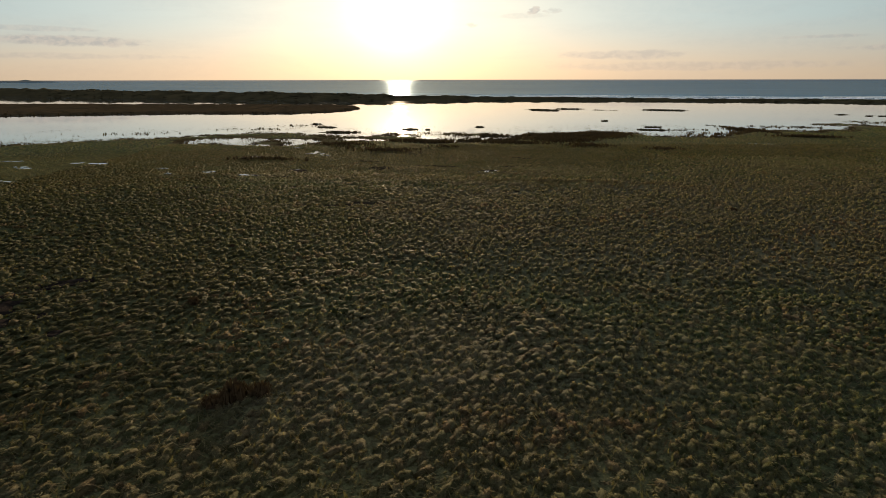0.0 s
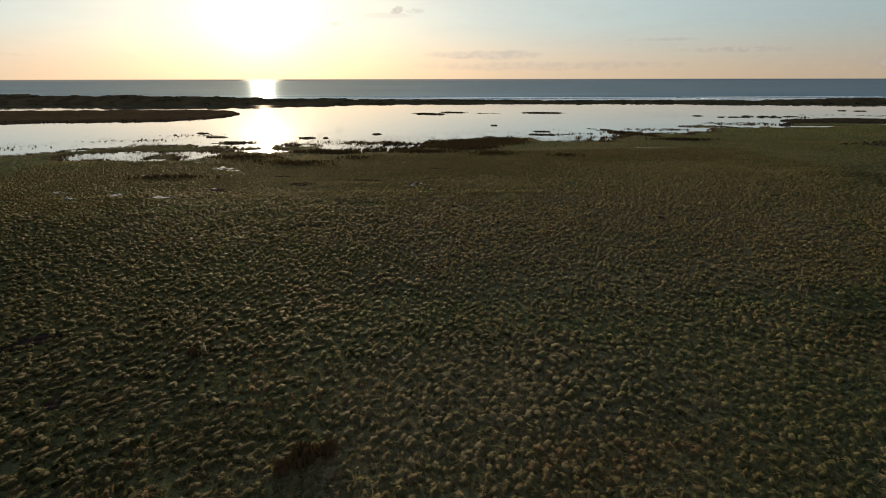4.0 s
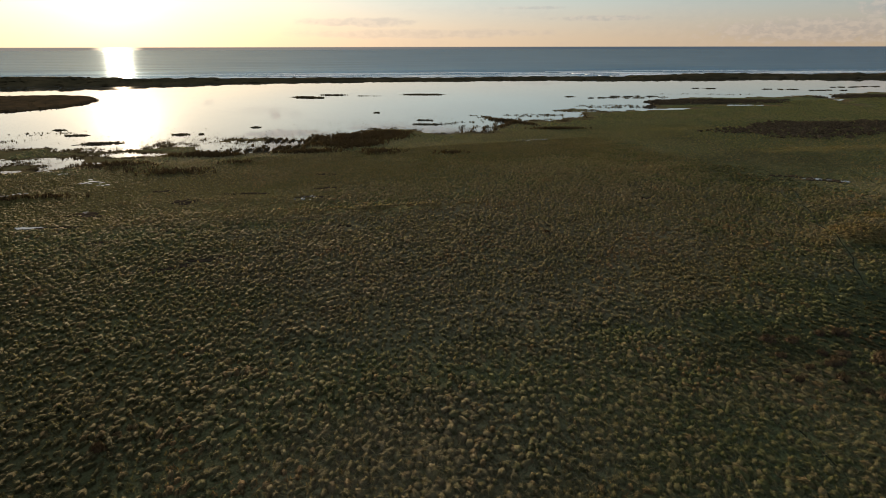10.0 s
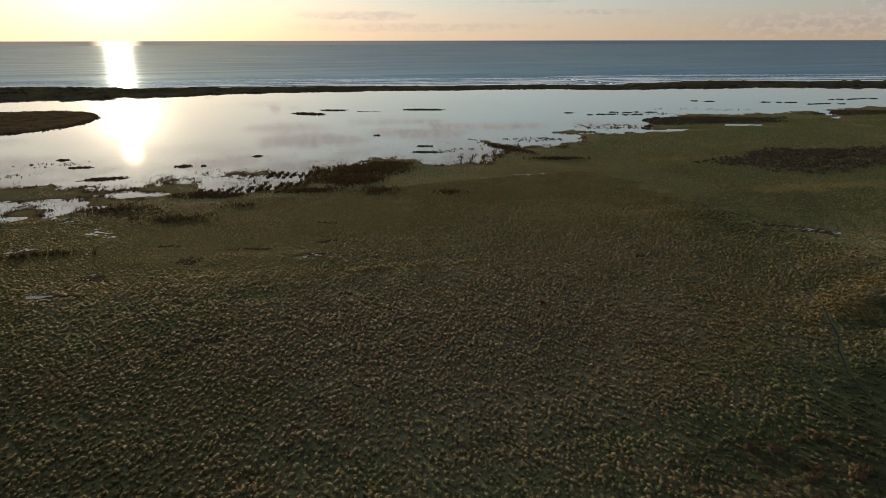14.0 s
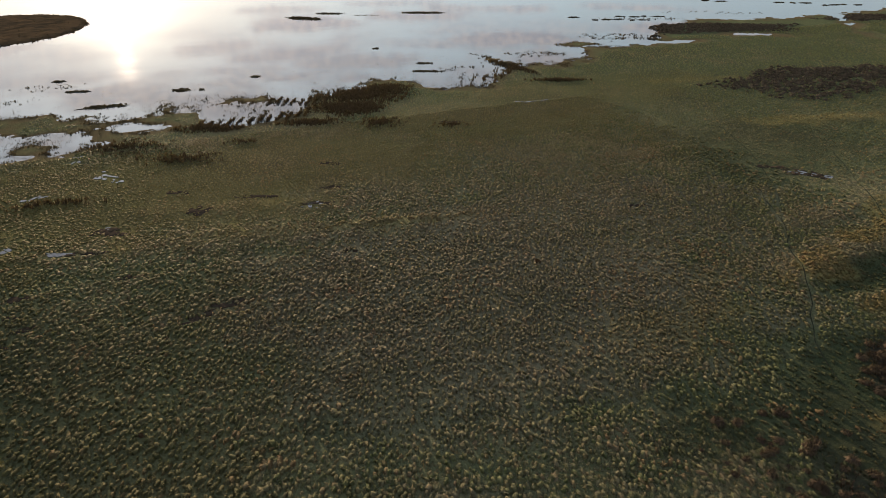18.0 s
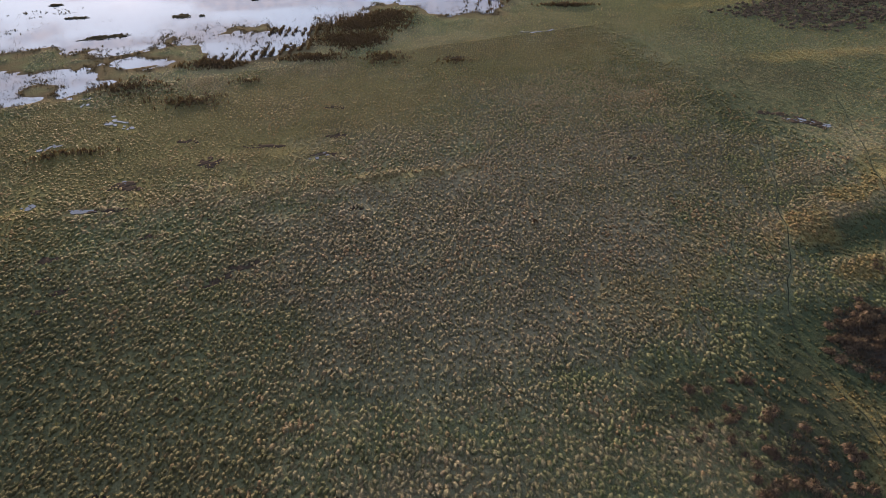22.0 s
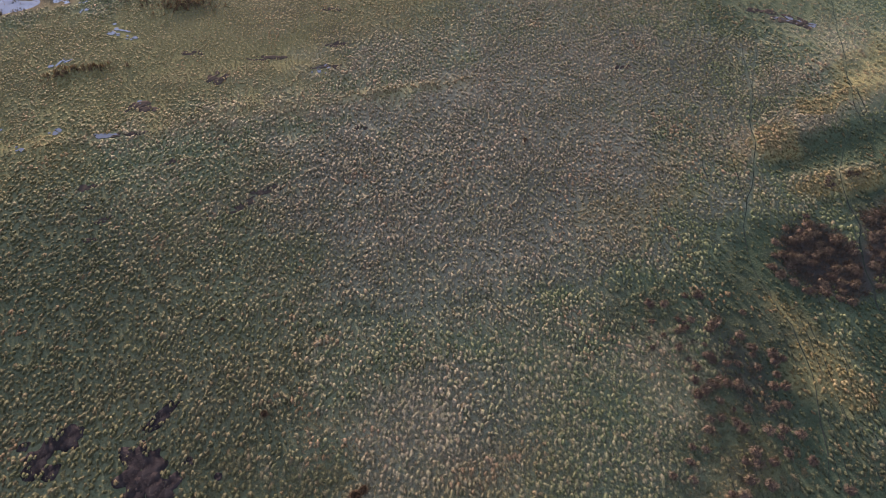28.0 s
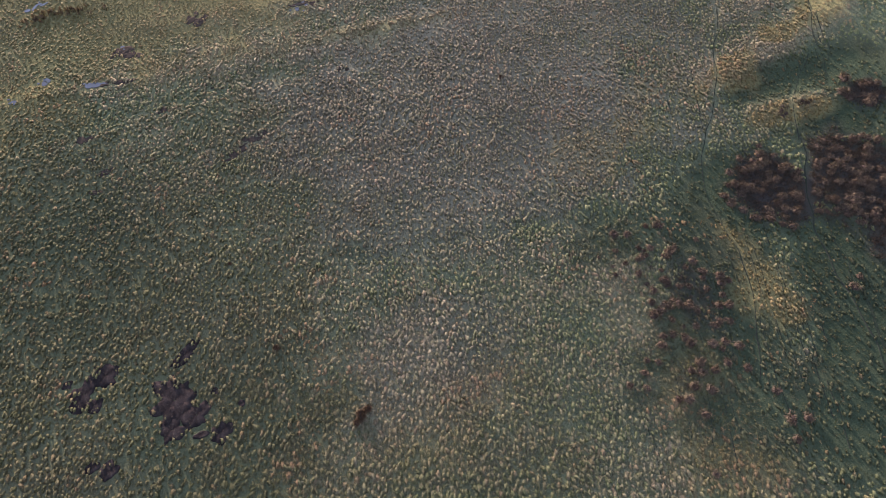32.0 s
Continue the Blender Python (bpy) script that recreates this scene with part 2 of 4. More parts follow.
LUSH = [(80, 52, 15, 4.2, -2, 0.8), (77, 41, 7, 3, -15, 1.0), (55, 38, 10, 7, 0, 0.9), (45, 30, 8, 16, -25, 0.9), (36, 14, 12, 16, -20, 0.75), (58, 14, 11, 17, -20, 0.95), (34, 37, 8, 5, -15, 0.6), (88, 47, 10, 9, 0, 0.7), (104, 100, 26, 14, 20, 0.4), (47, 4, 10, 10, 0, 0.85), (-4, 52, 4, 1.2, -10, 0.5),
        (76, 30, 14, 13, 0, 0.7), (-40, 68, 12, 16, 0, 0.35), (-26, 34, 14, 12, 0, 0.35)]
MAUVE = [(26, 68, 34, 22, -18, 0.7), (10, 56, 16, 12, -20, 0.5), (52, 84, 30, 16, -10, 0.6), (2, 32, 12, 9, 0, 0.4), (40, 108, 36, 16, -10, 0.3)]
SAGE = [(-36, 44, 30, 34, 0, 0.9), (-18, 68, 26, 22, 20, 0.6), (-60, 80, 30, 26, 0, 0.9), (-10, 14, 26, 14, 0, 0.5), (130, 120, 60, 40, 0, 0.5)]
MEADOW = [(-24, 122, 34, 22, -12, 1.0), (14, 128, 26, 16, -14, 0.9), (-62, 112, 34, 24, 0, 0.9), (54, 138, 30, 14, -10, 0.7), (96, 156, 40, 16, 0, 0.5)]


def line_near(x, y, a, b, width):
    """1 on the line from a to b, falling off to the sides."""
    ax, ay = a
    dx, dy = b[0] - ax, b[1] - ay
    t = np.clip(((x - ax) * dx + (y - ay) * dy) / (dx * dx + dy * dy), 0, 1)
    return np.exp(-((x - ax - t * dx) ** 2 + (y - ay - t * dy) ** 2) / width ** 2)


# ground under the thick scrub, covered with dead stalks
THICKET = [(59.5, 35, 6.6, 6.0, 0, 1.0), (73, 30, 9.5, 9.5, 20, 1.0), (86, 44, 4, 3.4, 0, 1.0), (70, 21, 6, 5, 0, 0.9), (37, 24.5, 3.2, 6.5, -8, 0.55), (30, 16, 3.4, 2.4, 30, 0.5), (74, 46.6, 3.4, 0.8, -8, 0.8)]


def zone(x, y, spots, seed=0, wild=1.0):
    """The share of a kind of grass, from 0 to 1, with frayed edges."""
    x, y = np.asarray(x, float), np.asarray(y, float)
    m = np.zeros_like(x)
    frayed = wild * (0.22 * value_noise(x, y, 5.5, seed) + 0.22 * value_noise(x, y, 1.9, seed + 1))
    for cx, cy, rx, ry, turn, share in spots:
        r = 1 - oval(x, y, cx, cy, rx, ry, turn) / min(rx, ry)
        t = np.clip((1.28 - r + frayed) / 0.6, 0, 1)
        m = np.maximum(m, share * t * t * (3 - 2 * t))
    return m


def sward(x, y):
    """The shares of the kinds of grass, by name."""
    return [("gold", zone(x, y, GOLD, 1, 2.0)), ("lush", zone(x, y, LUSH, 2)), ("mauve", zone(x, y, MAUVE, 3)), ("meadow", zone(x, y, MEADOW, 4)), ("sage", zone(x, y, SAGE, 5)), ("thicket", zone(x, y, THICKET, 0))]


def height(x, y):
    d = dry(x, y)
    z = np.where(d > 0, -0.09 + 0.12 * np.tanh(d / 4), -0.09 + 0.5 * np.tanh(d / 5))
    z = z + 0.05 * value_noise(x, y, 14, 4) * np.clip(d / 8, 0, 1) + 0.02 * value_noise(x, y, 4, 5)
    for a, b, w, h in RIDGES:
        z = z + h * line_near(x, y, a, b, w)
    for a, b, w, h in HOLLOWS:
        z = z - h * 0.6 * line_near(x, y, a, b, w)
    return z


def straw(x, y):
    """How dry and yellow the grass is, from 0 to 1, with sun on the ridges tinted in."""
    s = 0.45 + 0.20 * value_noise(x, y, 31, 2) + 0.16 * value_noise(x, y, 9, 3) + 0.15 * value_noise(x, y, 3, 6)
    for a, b, w, h in RIDGES:
        s = s + 2.6 * h * line_near(x, y, a, b, w * 1.2)
    for a, b, w, h in HOLLOWS:
        s = s - 1.5 * h * line_near(x, y, a, b, w * 1.3)
    # yellower far off, partly to put the glare there into the colour
    s = s + 0.24 * np.clip((np.asarray(y) - 62) / 45, 0, 1) - 0.2 * np.clip((-np.asarray(x) - 2) / 30, 0, 1) * np.clip((np.asarray(y) - 45) / 30, 0, 1)
    s = s - 0.5 * np.clip((np.asarray(x) - 30) / 25, 0, 1) * np.clip((60 - np.asarray(y)) / 30, 0, 1)
    # greener at the far right, partly vignetting put into the colour
    s = s - 0.4 * np.clip((np.asarray(x) - 75) / 70, 0, 1)
    return np.clip(s, 0, 1)


# bare wet mud between the tussocks: centre, half axes, turn
MUD = [(-28.7, 46.1, 2.9, 0.8, 32), (-31.3, 40.6, 2.6, 2.7, 0), (-32.4, 37.0, 2.0, 1.6, 20), (-30.8, 38.4, 1.5, 1.4, 0), (-29.2, 37.6, 1.6, 1.9, -30), (-27.0, 34.2, 1.35, 1.15, 0), (-29.2, 34.9, 1.0, 0.6, 0),
       (-38.6, 47.6, 1.8, 1.5, 40), (-41.6, 46.2, 2.0, 1.5, 50), (-40.6, 44.2, 1.0, 0.8, 0), (-43.4, 48.4, 0.9, 0.7, 20), (-40.3, 35.2, 1.3, 1.2, 0), (-42.0, 36.6, 0.9, 0.6, 0), (-26.3, 39.6, 0.5, 0.5, 0),
       (-13.2, 76.3, 1.9, 0.8, 20), (-10.2, 77.8, 1.6, 1.0, 0), (-8.3, 78.4, 0.8, 0.5, 0), (-34.8, 89.2, 1.6, 0.8, 0), (-22.1, 90.2, 0.8, 0.7, 0), (-13.6, 92.8, 0.6, 0.5, 0),
       (-24.4, 106.2, 2.8, 1.4, -20), (-28.0, 99.8, 2.8, 0.7, -8), (-11.6, 109.4, 1.6, 1.8, -30), (-2.0, 112.4, 3.4, 0.8, -14), (7.5, 105.2, 3.2, 0.5, -18), (8.2, 86.4, 1.4, 0.6, -20),
       (57.5, 84.1, 2.0, 0.5, -15), (13.5, 124.2, 2.4, 0.5, -30), (45.6, 141.0, 2.6, 1.2, -20), (92.8, 90.2, 1.9, 0.9, -20), (96.4, 85.0, 4.0, 1.6, -52), (97.4, 83.0, 2.0, 1.2, -50), (-34.6, 84.6, 1.0, 0.5, 10), (-33.0, 81.2, 1.3, 0.6, -10), (-34.7, 77.8, 1.0, 0.5, 0), (-12.8, 91.5, 0.7, 0.4, 0), (10.8, 111.5, 2.4, 1.0, -10), (-14.5, 119.2, 1.8, 0.8, -10), (-23.6, 36.6, 0.6, 0.5, 0)]
# standing water in the field
PUDDLES = [(-39.4, 105.2, 1.9, 0.5, -14), (-44.6, 102.8, 1.0, 0.35, -10), (-26.8, 131.0, 2.2, 0.5, -35), (-25.2, 128.6, 1.6, 0.35, -20), (-38.0, 125.2, 2.6, 0.5, 25), (-33.2, 143.2, 1.6, 0.7, -20),
           (-30.2, 100.4, 1.0, 0.35, -10), (-25.0, 107.7, 0.9, 0.4, -10), (5.9, 104.0, 1.3, 0.4, -20), (-47.5, 109.2, 1.4, 0.5, -6), (-64.0, 116.2, 3.2, 0.8, -14), (-72.0, 110.5, 3.6, 0.6, -20), (-66.0, 95.2, 2.2, 0.5, 0),
           (-80.0, 119.0, 3.4, 0.7, 8), (74.0, 150.2, 4.2, 0.45, -4), (94.9, 86.6, 1.5, 0.4, -45), (97.0, 84.6, 1.6, 0.45, -50), (98.5, 82.4, 1.4, 0.4, -50), (96.0, 84.2, 1.2, 0.3, -50), (-31.0, 100.2, 2.2, 0.5, -12), (7.0, 105.2, 1.6, 0.5, -15), (-26.7, 133.4, 2.6, 0.6, -60), (-33.0, 146.5, 1.0, 0.4, 0)]
# trodden lines through the grass
TRAILS = [[(70.4, 42.6), (68.1, 38.4), (63.3, 32.2), (59.9, 27.1), (57.6, 19.8), (55.6, 13.1), (54.1, 6.7), (53, 0)],
          [(82, 82), (74.2, 69.2), (69.2, 63.4), (64.2, 56), (59.4, 50.8), (52.5, 44.4), (49.1, 37.7), (47.9, 32.6), (47.7, 28.5), (44.6, 22.0), (41.0, 16.3), (36.7, 9.8)],
          [(83.4, 55.5), (73.6, 48.3), (68.7, 40.0)], [(106, 120), (96, 98), (86, 82), (74.2, 69.2)], [(112, 92), (99, 74), (88, 60), (82, 48)]]
# stands of brown rushes in the wet edge of the field
STANDS = [(34, 173, 12, 8, -10), (25, 164, 7, 5, 0), (42, 178, 7, 5, -10), (-24, 149.5, 6, 3.6, -20), (-14, 138, 5.5, 2.4, -18), (0, 144, 2.8, 1.2, -14), (-32.5, 121.8, 5, 1.1, -14), (31, 147, 4.5, 3.2, -20), (30, 160, 8, 5, 20), (46, 139, 3, 1.6, -20),
          (88.5, 190, 2.2, 12, 10), (92, 168, 8, 2, -20), (-6, 157, 8, 3, -14), (16, 153, 8, 2.5, -14), (-38, 122, 3, 1, 0)]


def trail_near(x, y, width):
    w = np.zeros_like(np.asarray(x, float))
    for line in TRAILS:
        for a, b in zip(line, line[1:]):
            w = np.maximum(w, line_near(x, y, a, b, width))
    return w


# ---------------------------------------------------------------- materials
def material(name):
    m = bpy.data.materials.new(name)
    m.use_nodes = True
    n = Nodes(m.node_tree)
    shade = n.tree.nodes.new("ShaderNodeBsdfPrincipled")
    out = n.tree.nodes.new("ShaderNodeOutputMaterial")
    n.tree.links.new(shade.outputs[0], out.inputs[0])
    co = n.tree.nodes.new("ShaderNodeTexCoord").outputs["Object"]
    return m, n, shade, co, out


def island(n):
    return n.tree.nodes.new("ShaderNodeNewGeometry").outputs["Random Per Island"]


def attribute(n, name):
    node = n.tree.nodes.new("ShaderNodeAttribute")
    node.attribute_name = name
    return node.outputs["Fac"]


def thin(n, shade, out, colour, share):
    """Lets part of the light through, as leaves do."""
    t = n.tree.nodes.new("ShaderNodeBsdfTranslucent")
    n.feed(t.inputs["Color"], n.mix(1.0, colour, (1.03, 1.03, 0.45, 1), "MULTIPLY"))
    mix = n.tree.nodes.new("ShaderNodeMixShader")
    mix.inputs[0].default_value = share
    n.tree.links.new(shade.outputs[0], mix.inputs[1])
    n.tree.links.new(t.outputs[0], mix.inputs[2])
    n.tree.links.new(mix.outputs[0], out.inputs[0])


def swards(n, c, gold, lush, mauve, meadow, sage, share):
    """Tints grass by the kinds of sward that grow there."""
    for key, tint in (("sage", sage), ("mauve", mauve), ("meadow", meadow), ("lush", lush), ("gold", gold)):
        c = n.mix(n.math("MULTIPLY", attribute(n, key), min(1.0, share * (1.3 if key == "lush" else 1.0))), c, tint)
    return c


def make_turf():
    m, n, shade, co, out = material("turf")
    s = attribute(n, "straw")
    small, mid, big = n.noise(co, 3.2, 4), n.noise(co, 0.55, 4), n.noise(co, 0.05, 4)
    green = n.mix(mid, (0.047, 0.061, 0.033, 1), (0.095, 0.108, 0.056, 1))
    dryg = n.mix(small, (0.103, 0.097, 0.053, 1), (0.192, 0.168, 0.090, 1))
    c = n.mix(n.ramp(n.math("ADD", s, n.math("MULTIPLY", n.math("SUBTRACT", small, 0.5), 0.9)), 0.3, 1.05), green, dryg)
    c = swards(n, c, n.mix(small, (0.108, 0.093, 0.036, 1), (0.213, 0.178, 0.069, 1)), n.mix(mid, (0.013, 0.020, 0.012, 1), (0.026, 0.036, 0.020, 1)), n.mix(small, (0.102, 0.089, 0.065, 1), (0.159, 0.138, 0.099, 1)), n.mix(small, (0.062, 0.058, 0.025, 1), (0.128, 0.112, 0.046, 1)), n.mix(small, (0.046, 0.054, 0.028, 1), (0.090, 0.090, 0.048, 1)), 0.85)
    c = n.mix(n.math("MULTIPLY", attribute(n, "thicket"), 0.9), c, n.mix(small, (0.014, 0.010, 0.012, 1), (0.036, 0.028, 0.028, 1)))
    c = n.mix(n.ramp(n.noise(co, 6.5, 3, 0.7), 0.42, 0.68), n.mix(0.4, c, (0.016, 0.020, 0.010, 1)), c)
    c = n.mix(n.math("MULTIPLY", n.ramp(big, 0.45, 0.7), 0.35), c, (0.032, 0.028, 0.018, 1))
    wet = n.ramp(attribute(n, "dry"), -0.6, 5.0)
    c = n.mix(wet, (0.066, 0.052, 0.030, 1), c)
    n.feed(shade.inputs["Base Color"], c)
    shade.inputs["Roughness"].default_value = 0.95
    shade.inputs["Specular IOR Level"].default_value = 0.0
    n.feed(shade.inputs["Normal"], n.bump(n.math("ADD", n.noise(co, 1.6, 5, 0.7), n.math("MULTIPLY", n.noise(co, 9, 3), 0.5)), 1.0, 0.35))
    return m


def make_grass(name, green_a, green_b, dry_a, dry_b, shift=0.0, share=0.3):
    m, n, shade, co, out = material(name)
    s, r, tone = attribute(n, "straw"), island(n), attribute(n, "tone")
    big = n.noise(co, 0.09, 3)
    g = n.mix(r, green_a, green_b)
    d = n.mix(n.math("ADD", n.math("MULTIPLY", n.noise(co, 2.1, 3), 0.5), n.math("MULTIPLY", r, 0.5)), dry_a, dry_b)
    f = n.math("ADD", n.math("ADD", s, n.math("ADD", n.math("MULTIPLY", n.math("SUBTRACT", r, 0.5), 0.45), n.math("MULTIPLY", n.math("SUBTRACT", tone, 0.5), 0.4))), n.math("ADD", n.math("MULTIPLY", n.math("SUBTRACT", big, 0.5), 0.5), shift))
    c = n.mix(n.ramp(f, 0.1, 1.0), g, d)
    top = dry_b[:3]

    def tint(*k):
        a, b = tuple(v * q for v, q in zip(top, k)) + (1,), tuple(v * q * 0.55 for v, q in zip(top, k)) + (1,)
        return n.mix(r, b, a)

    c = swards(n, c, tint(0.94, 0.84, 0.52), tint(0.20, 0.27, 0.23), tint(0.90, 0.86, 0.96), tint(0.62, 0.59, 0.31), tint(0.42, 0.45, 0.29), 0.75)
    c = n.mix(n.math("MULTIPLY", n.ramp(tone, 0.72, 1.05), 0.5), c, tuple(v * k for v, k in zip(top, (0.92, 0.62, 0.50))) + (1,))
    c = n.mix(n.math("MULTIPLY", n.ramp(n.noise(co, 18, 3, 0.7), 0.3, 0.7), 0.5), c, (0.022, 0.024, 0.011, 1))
    n.feed(shade.inputs["Base Color"], c)
    n.feed(shade.inputs["Normal"], n.bump(n.noise(co, 26, 4, 0.75), 1.0, 0.09))
    shade.inputs["Roughness"].default_value = 0.8
    shade.inputs["Specular IOR Level"].default_value = 0.02
    thin(n, shade, out, c, share)
    return m


def make_rush(name, a, b, c3, share=0.25, lit_tint=None):
    m, n, shade, co, out = material(name)
    info = n.tree.nodes.new("ShaderNodeObjectInfo").outputs["Random"]
    r = island(n)
    c = n.mix(r, a, b)
    # tan of the stalks, with low sun on their tops mixed into the colour
    if lit_tint:
        c = n.mix(n.ramp(n.math("ADD", attribute(n, "lit_arch"), n.math("MULTIPLY", n.math("SUBTRACT", r, 0.5), 0.5)), 0.25, 1.0), c, lit_tint)
    c = n.mix(n.math("MULTIPLY", n.ramp(info, 0.5, 1.0), 0.6), c, c3)
    c = n.mix(n.math("MULTIPLY", n.noise(co, 5, 3), 0.4), c, (0.03, 0.02, 0.012, 1))
    n.feed(shade.inputs["Base Color"], c)
    shade.inputs["Roughness"].default_value = 0.85
    shade.inputs["Specular IOR Level"].default_value = 0.0
    thin(n, shade, out, c, share)
    return m


def make_mud():
    m, n, shade, co, out = material("wet_mud")
    a, b = n.noise(co, 0.9, 5), n.noise(co, 5, 4)
    c = n.mix(n.ramp(a, 0.35, 0.7), (0.0080, 0.0066, 0.0062, 1), (0.020, 0.016, 0.014, 1))
    c = n.mix(n.math("MULTIPLY", n.ramp(b, 0.55, 0.75), 0.5), c, (0.040, 0.036, 0.028, 1))
    n.feed(shade.inputs["Base Color"], c)
    n.feed(shade.inputs["Roughness"], n.ramp(a, 0.3, 0.5, 0.55, 0.95))
    shade.inputs["Specular IOR Level"].default_value = 0.0
    n.feed(shade.inputs["Normal"], n.bump(n.math("ADD", a, n.math("MULTIPLY", b, 0.7)), 1.0, 0.15))
    return m


def make_water(name, colour, rough, ripple, scale, stretch=(1, 1, 1), gloss=0.5):
    m, n, shade, co, out = material(name)
    v = n.place(co, stretch)
    n.feed(shade.inputs["Base Color"], n.mix(n.noise(co, 0.02, 3), colour, tuple(c * 0.8 for c in colour[:3]) + (1,)))
    n.feed(shade.inputs["Roughness"], n.ramp(n.noise(n.place(co, (0.012, 0.03, 1)), 1.0, 4), 0.35, 0.7, rough * 0.7, rough * 1.3))
    shade.inputs["IOR"].default_value = 1.33
    shade.inputs["Specular IOR Level"].default_value = gloss
    h = n.math("ADD", n.noise(v, scale, 4, 0.6), n.math("MULTIPLY", n.noise(v, scale * 0.2, 3), 2.0))
    calm = n.ramp(n.noise(n.place(co, (0.008, 0.028, 1)), 1.0, 5, 0.6), 0.4, 0.62, 0.35, 1.6)
    n.feed(shade.inputs["Normal"], n.bump(n.math("MULTIPLY", h, calm), 1.0, ripple))
    return m


def make_sea():
    """Open water ruffled by wind: its slopes send back about a third of the sky's light."""
    m, n, shade, co, out = material("sea_water")
    n.feed(shade.inputs["Base Color"], n.mix(n.noise(n.place(co, (0.004, 0.02, 1)), 1.0, 4), (0.011, 0.046, 0.088, 1), (0.018, 0.060, 0.112, 1)))
    shade.inputs["Roughness"].default_value = 0.9
    shade.inputs["Specular IOR Level"].default_value = 0.0
    gloss = n.tree.nodes.new("ShaderNodeBsdfGlossy")
    gloss.inputs["Color"].default_value = (0.64, 0.84, 1.0, 1)
    gloss.inputs["Roughness"].default_value = 0.07
    v = n.place(co, (0.12, 1, 1))
    h = n.math("ADD", n.noise(v, 0.10, 4, 0.6), n.math("MULTIPLY", n.noise(v, 0.03, 2), 2.0))
    n.feed(gloss.inputs["Normal"], n.bump(h, 1.0, 0.2))
    mix = n.tree.nodes.new("ShaderNodeMixShader")
    n.feed(mix.inputs[0], n.ramp(n.noise(n.place(co, (0.003, 0.03, 1)), 1.0, 4), 0.3, 0.75, 0.19, 0.31))
    n.tree.links.new(shade.outputs[0], mix.inputs[1])
    n.tree.links.new(gloss.outputs[0], mix.inputs[2])
    n.tree.links.new(mix.outputs[0], out.inputs[0])
    return m


def make_dune():
    m, n, shade, co, out = material("dune_scrub")
    a, b = n.noise(co, 0.08, 5), n.noise(co, 0.6, 4)
    c = n.mix(n.ramp(a, 0.35, 0.7), (0.030, 0.024, 0.015, 1), (0.060, 0.046, 0.027, 1))
    c = n.mix(n.math("MULTIPLY", b, 0.6), c, (0.034, 0.035, 0.020, 1))
    n.feed(shade.inputs["Base Color"], c)
    shade.inputs["Roughness"].default_value = 0.95
    shade.inputs["Specular IOR Level"].default_value = 0.0
    n.feed(shade.inputs["Normal"], n.bump(b, 1.0, 0.8))
    return m


def make_plain(name, a, b, scale, rough):
    m, n, shade, co, out = material(name)
    n.feed(shade.inputs["Base Color"], n.mix(n.noise(co, scale, 4), a, b))
    shade.inputs["Roughness"].default_value = rough
    shade.inputs["Specular IOR Level"].default_value = 0.0
    n.feed(shade.inputs["Normal"], n.bump(n.noise(co, scale * 2.5, 4, 0.65), 1.0, 0.5 / scale * 0.2))
    return m


# turf and tussock bodies darker, straw crowns paler: crest sunlight partly put into colour
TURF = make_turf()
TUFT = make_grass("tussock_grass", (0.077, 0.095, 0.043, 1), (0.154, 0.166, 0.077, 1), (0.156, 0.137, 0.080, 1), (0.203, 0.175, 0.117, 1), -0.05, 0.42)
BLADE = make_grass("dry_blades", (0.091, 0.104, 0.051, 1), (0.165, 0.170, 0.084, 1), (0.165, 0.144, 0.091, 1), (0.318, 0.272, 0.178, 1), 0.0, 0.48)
RUSSET = make_rush("russet_rush", (0.020, 0.015, 0.012, 1), (0.052, 0.039, 0.027, 1), (0.034, 0.025, 0.020, 1), 0.15, (0.092, 0.071, 0.047, 1))
RUST = make_rush("rust_rush", (0.024, 0.017, 0.011, 1), (0.058, 0.039, 0.022, 1), (0.048, 0.032, 0.018, 1), 0.12, (0.068, 0.044, 0.025, 1))
SCRUB = make_rush("grey_scrub", (0.024, 0.021, 0.017, 1), (0.074, 0.062, 0.046, 1), (0.040, 0.035, 0.026, 1), 0.12)
DARK_REED = make_rush("dark_reed", (0.030, 0.024, 0.016, 1), (0.086, 0.066, 0.040, 1), (0.046, 0.037, 0.023, 1), 0.15)
REED = make_rush("brown_reed", (0.040, 0.029, 0.019, 1), (0.080, 0.058, 0.035, 1), (0.048, 0.036, 0.023, 1), 0.2)
MUDDY = make_mud()
LAGOON = make_water("lagoon_water", (0.026, 0.034, 0.042, 1), 0.024, 0.0025, 0.9, (0.5, 1, 1), 0.85)
SEA = make_sea()
POND = make_water("pond_water", (0.030, 0.032, 0.034, 1), 0.06, 0.01, 3.0)
DUNE = make_dune()
FOAM = make_plain("sea_foam", (0.75, 0.76, 0.76, 1), (0.6, 0.62, 0.64, 1), 0.2, 0.8)
TRODDEN = make_plain("trodden_soil", (0.010, 0.012, 0.009, 1), (0.022, 0.024, 0.016, 1), 1.5, 0.95)
# pale grey that stands for the haze in front of the land
HAZED_LAND = make_plain("hazed_land", (0.13, 0.135, 0.14, 1), (0.17, 0.17, 0.165, 1), 0.01, 1.0)
REED_TOP = make_plain("reed_canopy", (0.026, 0.019, 0.012, 1), (0.066, 0.046, 0.027, 1), 0.35, 0.95)
LITTER = make_plain("dead_litter", (0.022, 0.016, 0.012, 1), (0.048, 0.034, 0.025, 1), 2.0, 1.0)
